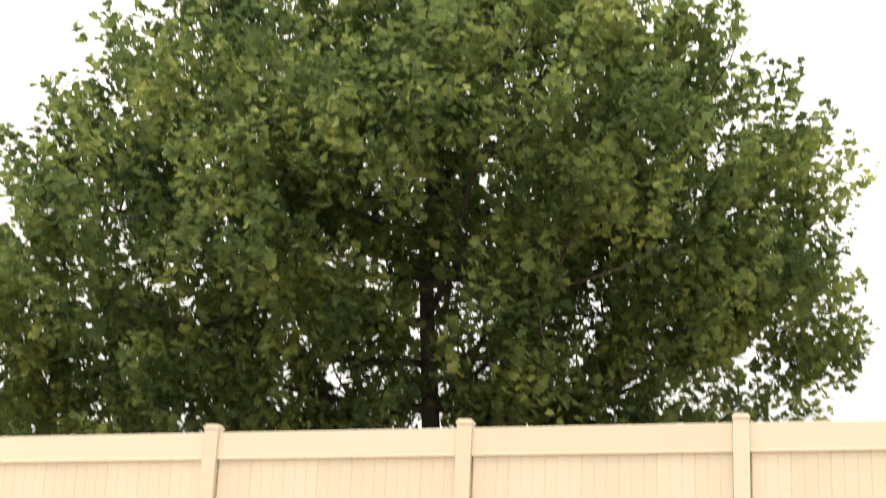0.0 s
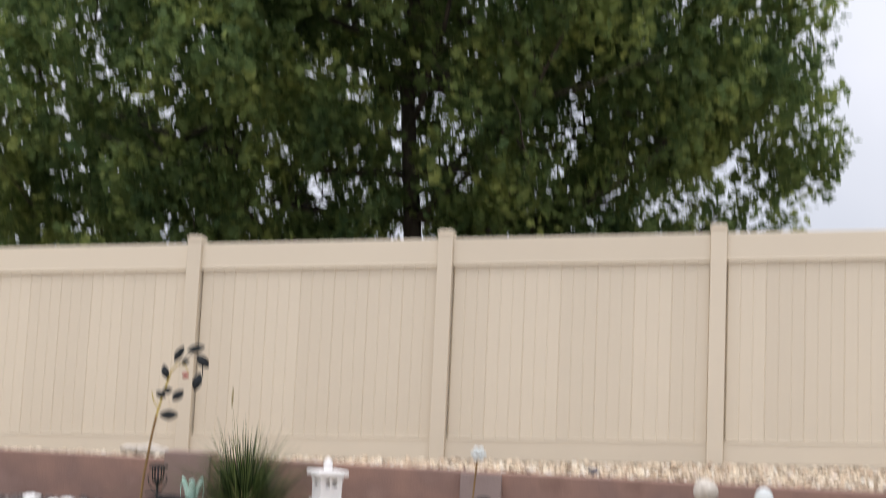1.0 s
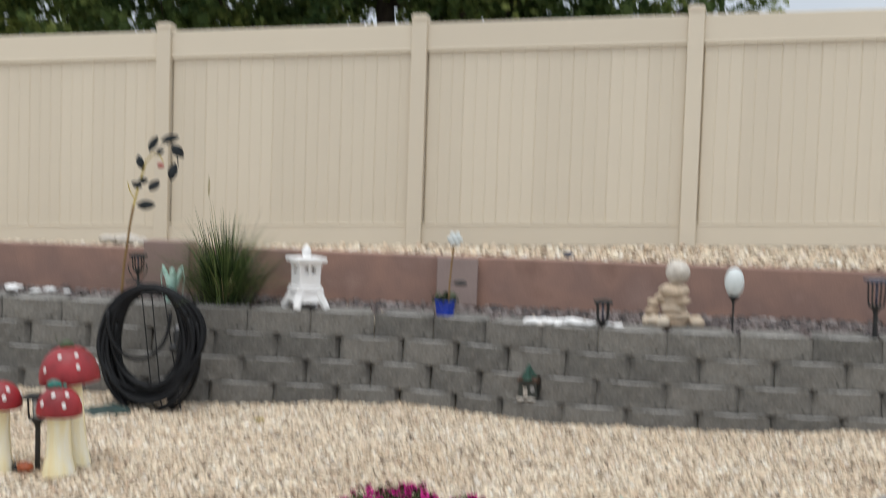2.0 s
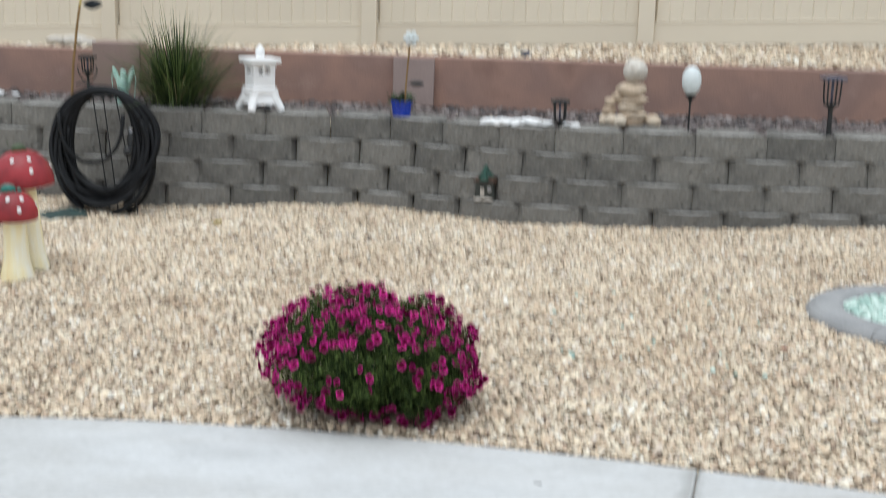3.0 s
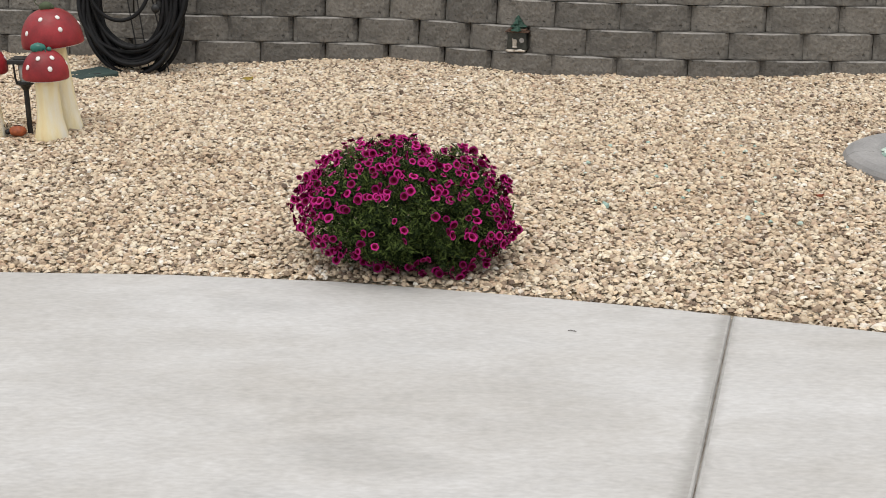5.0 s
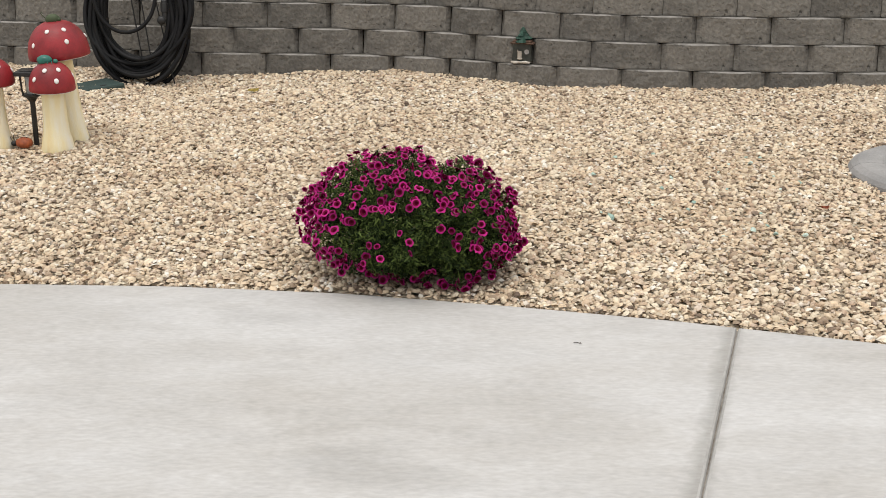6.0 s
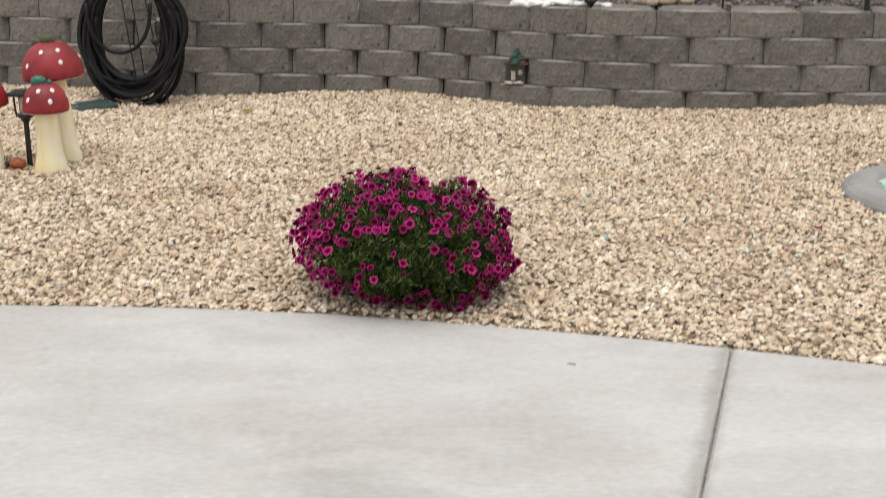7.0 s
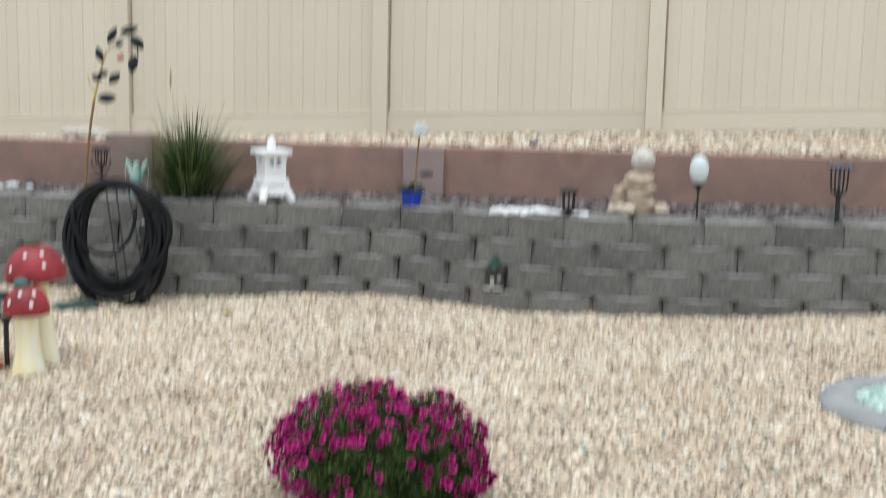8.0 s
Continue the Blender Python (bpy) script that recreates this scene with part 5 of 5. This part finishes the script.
def build_house_ornament(m):
    root = thing("house_ornament", m, "tiny dark cottage ornament with a green pine tree", "ornament")
    bm = bmesh.new()
    box(bm, -0.060, 0.060, -0.026, 0.022, 0.012, 0.115, 0.003)
    for v in bm.verts:
        v.co.x *= 1 - 1.6 * (v.co.z - 0.012)
    part("cottage", bm, M_HOUSE, root)
    bm = bmesh.new()
    box(bm, -0.064, 0.050, -0.036, 0.026, 0.0, 0.012, 0.005)
    blob(bm, (-0.034, -0.034, 0.006), (0.030, 0.014, 0.008), 2, 0.3, 5)
    blob(bm, (0.022, -0.036, 0.010), (0.020, 0.012, 0.007), 2, 0.3, 9)
    blob(bm, (-0.010, -0.032, 0.028), (0.016, 0.008, 0.006), 2, 0.3, 7)
    part("base", bm, M_BALL, root, "snowy pale base")
    bm = bmesh.new()
    box(bm, -0.070, 0.070, -0.036, 0.026, 0.112, 0.120, 0.003)
    box(bm, -0.054, 0.054, -0.030, 0.022, 0.118, 0.132, 0.005)
    part("roof", bm, M_EAVES, root, "rusty brown eaves")
    bm = bmesh.new()
    box(bm, -0.024, 0.000, -0.031, -0.024, 0.030, 0.072, 0.002)
    lathe(bm, [(0, -0.0035), (0.014, -0.0035), (0.014, 0.0035), (0, 0.0035)], 16, at=(0, 0, 0))
    for v in list(bm.verts)[-34:]:
        v.co = Vector((-0.012 + v.co.x, -0.0275 + v.co.z, 0.072 + v.co.y * 1.3))
    part("door", bm, M_BALL, root, "pale arched door")
    bm = bmesh.new()
    lathe(bm, [(0, -0.003), (0.014, -0.003), (0.014, 0.003), (0, 0.003)], 14)
    bmesh.ops.transform(bm, matrix=pose(0.030, -0.027, 0.068, 90, 0, 0), verts=bm.verts[:])
    part("round_window", bm, M_STEEL, root)
    for k in range(4):
        bm = bmesh.new()
        z, r = 0.124 + 0.018 * k, 0.050 - 0.011 * k
        lathe(bm, [(0, z), (r, z), (r * 0.8, z + 0.007), (r * 0.3, z + 0.026), (0, z + 0.030)], 14, wobble=0.30, seed=k)
        part("pine_tier", bm, M_PINE, root)
    return root


def build_litter():
    """A twig on the patio, fallen leaves in the gravel, a blue-green stone by the fence."""
    bm = bmesh.new()
    tube(bm, [(-0.012, 0, 0.003), (-0.004, 0.002, 0.004), (0.004, 0.0, 0.003), (0.013, -0.004, 0.003)], [0.0009, 0.0013, 0.0011, 0.0006], 5)
    tube(bm, [(0.004, 0, 0.003), (0.008, 0.004, 0.003)], 0.001, 5)
    ob = part("twig", bm, M_BARK)
    ob.matrix_world = pose(0.362, 3.334, 0.0, 0, 0, -12)
    tagged(ob, "tiny dark twig lying on the concrete patio", "twig")
    for x, y, z, mat, label, k in ((1.44, 4.665, 0.012, M_ORANGE, "curled orange dry leaf on the gravel", 1.0), (-1.13, 6.96, 0.012, M_YELLOW, "yellow dry leaf fallen on the gravel", 2.0)):
        bm = bmesh.new()
        cols = []
        for i in range(7):
            s = i / 6
            w = 0.011 * math.sin(math.pi * (0.08 + 0.88 * s)) * k
            cols.append([bm.verts.new(((s - 0.5) * 0.04 * k, t * w, 0.004 + 0.006 * (2 * s - 1) ** 2 + 0.004 * abs(t))) for t in (-1, 0, 1)])
        for a, b in zip(cols, cols[1:]):
            for j in range(2):
                bm.faces.new((a[j], b[j], b[j + 1], a[j + 1]))
        bmesh.ops.solidify(bm, geom=bm.faces[:], thickness=0.0008)
        ob = part("dry_leaf", bm, mat)
        ob.matrix_world = pose(x, y, bed_z(x, y) + z, 14, 0, 25 * k)
        tagged(ob, label, "leaf")
    bm = bmesh.new()
    blob(bm, (0, 0, 0.01), (0.042, 0.03, 0.022), 3, 0.2, 61)
    ob = part("blue_stone", bm, M_SOLAR, smooth=True)
    ob.matrix_world = pose(0.715, 8.60, 0.885, 0, 0, 15)
    tagged(ob, "blue-grey stone on the gravel strip behind wall", "stone")


def build_curb_ring():
    root = thing("planter_ring", pose(*RING, 0.0), "grey moulded concrete curb ring filled with green glass", "planter")
    segs = 7
    for k in range(segs):
        a0, a1 = 2 * math.pi * k / segs + 0.33, 2 * math.pi * (k + 1) / segs + 0.33
        prof = [(0.495, -0.06), (0.495, 0.014), (0.483, 0.032), (0.455, 0.048), (0.41, 0.054), (0.355, 0.050), (0.335, 0.032), (0.335, -0.06)]
        bm = bmesh.new()
        rings = []
        n = 14
        for j in range(n + 1):
            a = a0 + 0.004 + (a1 - a0 - 0.008) * j / n
            rings.append([bm.verts.new((r * math.cos(a), r * math.sin(a), z)) for r, z in prof])
        for p, q in zip(rings, rings[1:]):
            for i in range(len(prof) - 1):
                bm.faces.new((p[i], q[i], q[i + 1], p[i + 1]))
        bm.faces.new(rings[0])
        bm.faces.new(list(reversed(rings[-1])))
        bmesh.ops.recalc_face_normals(bm, faces=bm.faces[:])
        part("curb_segment", bm, M_CURB, root)
    rng = np.random.default_rng(77)
    n = 1150
    a, r = rng.uniform(0, 2 * np.pi, n), 0.330 * np.sqrt(rng.uniform(0, 1, n))
    p = np.stack([RING[0] + r * np.cos(a), RING[1] + r * np.sin(a), 0.018 + rng.uniform(-0.01, 0.01, n)], 1)
    tagged(pebbles("glass_chips", p, 0.014, M_GREENGLASS, 1, 78, 0.8), "pale green glass chips inside the curb ring", "glass chips", kind="stuff")
    return root


# ---------------------------------------------------------------- the place
build_ground()
build_slab()
build_red_wall()
build_tree()

build_petunia()
build_curb_ring()

build_mushroom(pose(-1.812, 5.57, 0), 0.101, 0.408, 0.128, 0.050, 0.072, "small red mushroom ornament with white spots and teal beetle", M_TEAL, 2)
build_mushroom(pose(-1.785, 5.76, 0, 0, -5.5), 0.140, 0.566, 0.166, 0.052, 0.066, "tall red mushroom ornament with white spots and mossy topper", M_MOSS, 5)
build_mushroom(pose(-2.10, 5.62, 0), 0.100, 0.412, 0.118, 0.045, 0.066, "small red spotted mushroom ornament without a topper", None, 9)
build_path_light(pose(-1.935, 5.65, 0), 0.352, "black square solar path light between the mushrooms", 0.050, 0.115, False, 0.0125, True)
build_ladybug(pose(-1.975, 5.60, 0, 0, 0, -10))
build_lid(pose(-2.06, 7.13, -0.008, 0, -2, 42))
build_hose()
build_hose_stand()

build_flower_sculpture()
build_path_light(pose(-2.09, 7.96, 0.55), 0.295, "black scrolled solar torch light behind the hose", 0.042, 0.10, False, 0.008, False, True)
build_mint_figure(pose(-1.855, 7.90, 0.56))
build_grass(pose(-1.53, 7.96, 0.55))
build_pagoda(pose(-0.988, 7.78, 0.558, 0, 0, 30))
build_pot(pose(-0.11, 7.64, 0.558))
build_glass_flower(pose(-0.098, 7.60, 0.555))
build_paver()
build_path_light(pose(0.822, 7.33, 0.555), 0.155, "short black solar lantern at the wall's edge", 0.045, 0.125, False, 0.008)
build_stone_stack(pose(1.262, 7.47, 0.555))
build_globe_light(pose(1.59, 7.36, 0.552))
build_path_light(pose(2.385, 7.24, 0.545), 0.350, "tall black solar torch light at the wall's edge", 0.055, 0.16, True, 0.014)
build_house_ornament(pose(0.399, wall_y(0.399) - 0.012, 0.116, 0, 0, -17))
build_white_stones()
build_lava_rocks()
build_litter()

build_block_wall()
build_fence()
build_gravel()
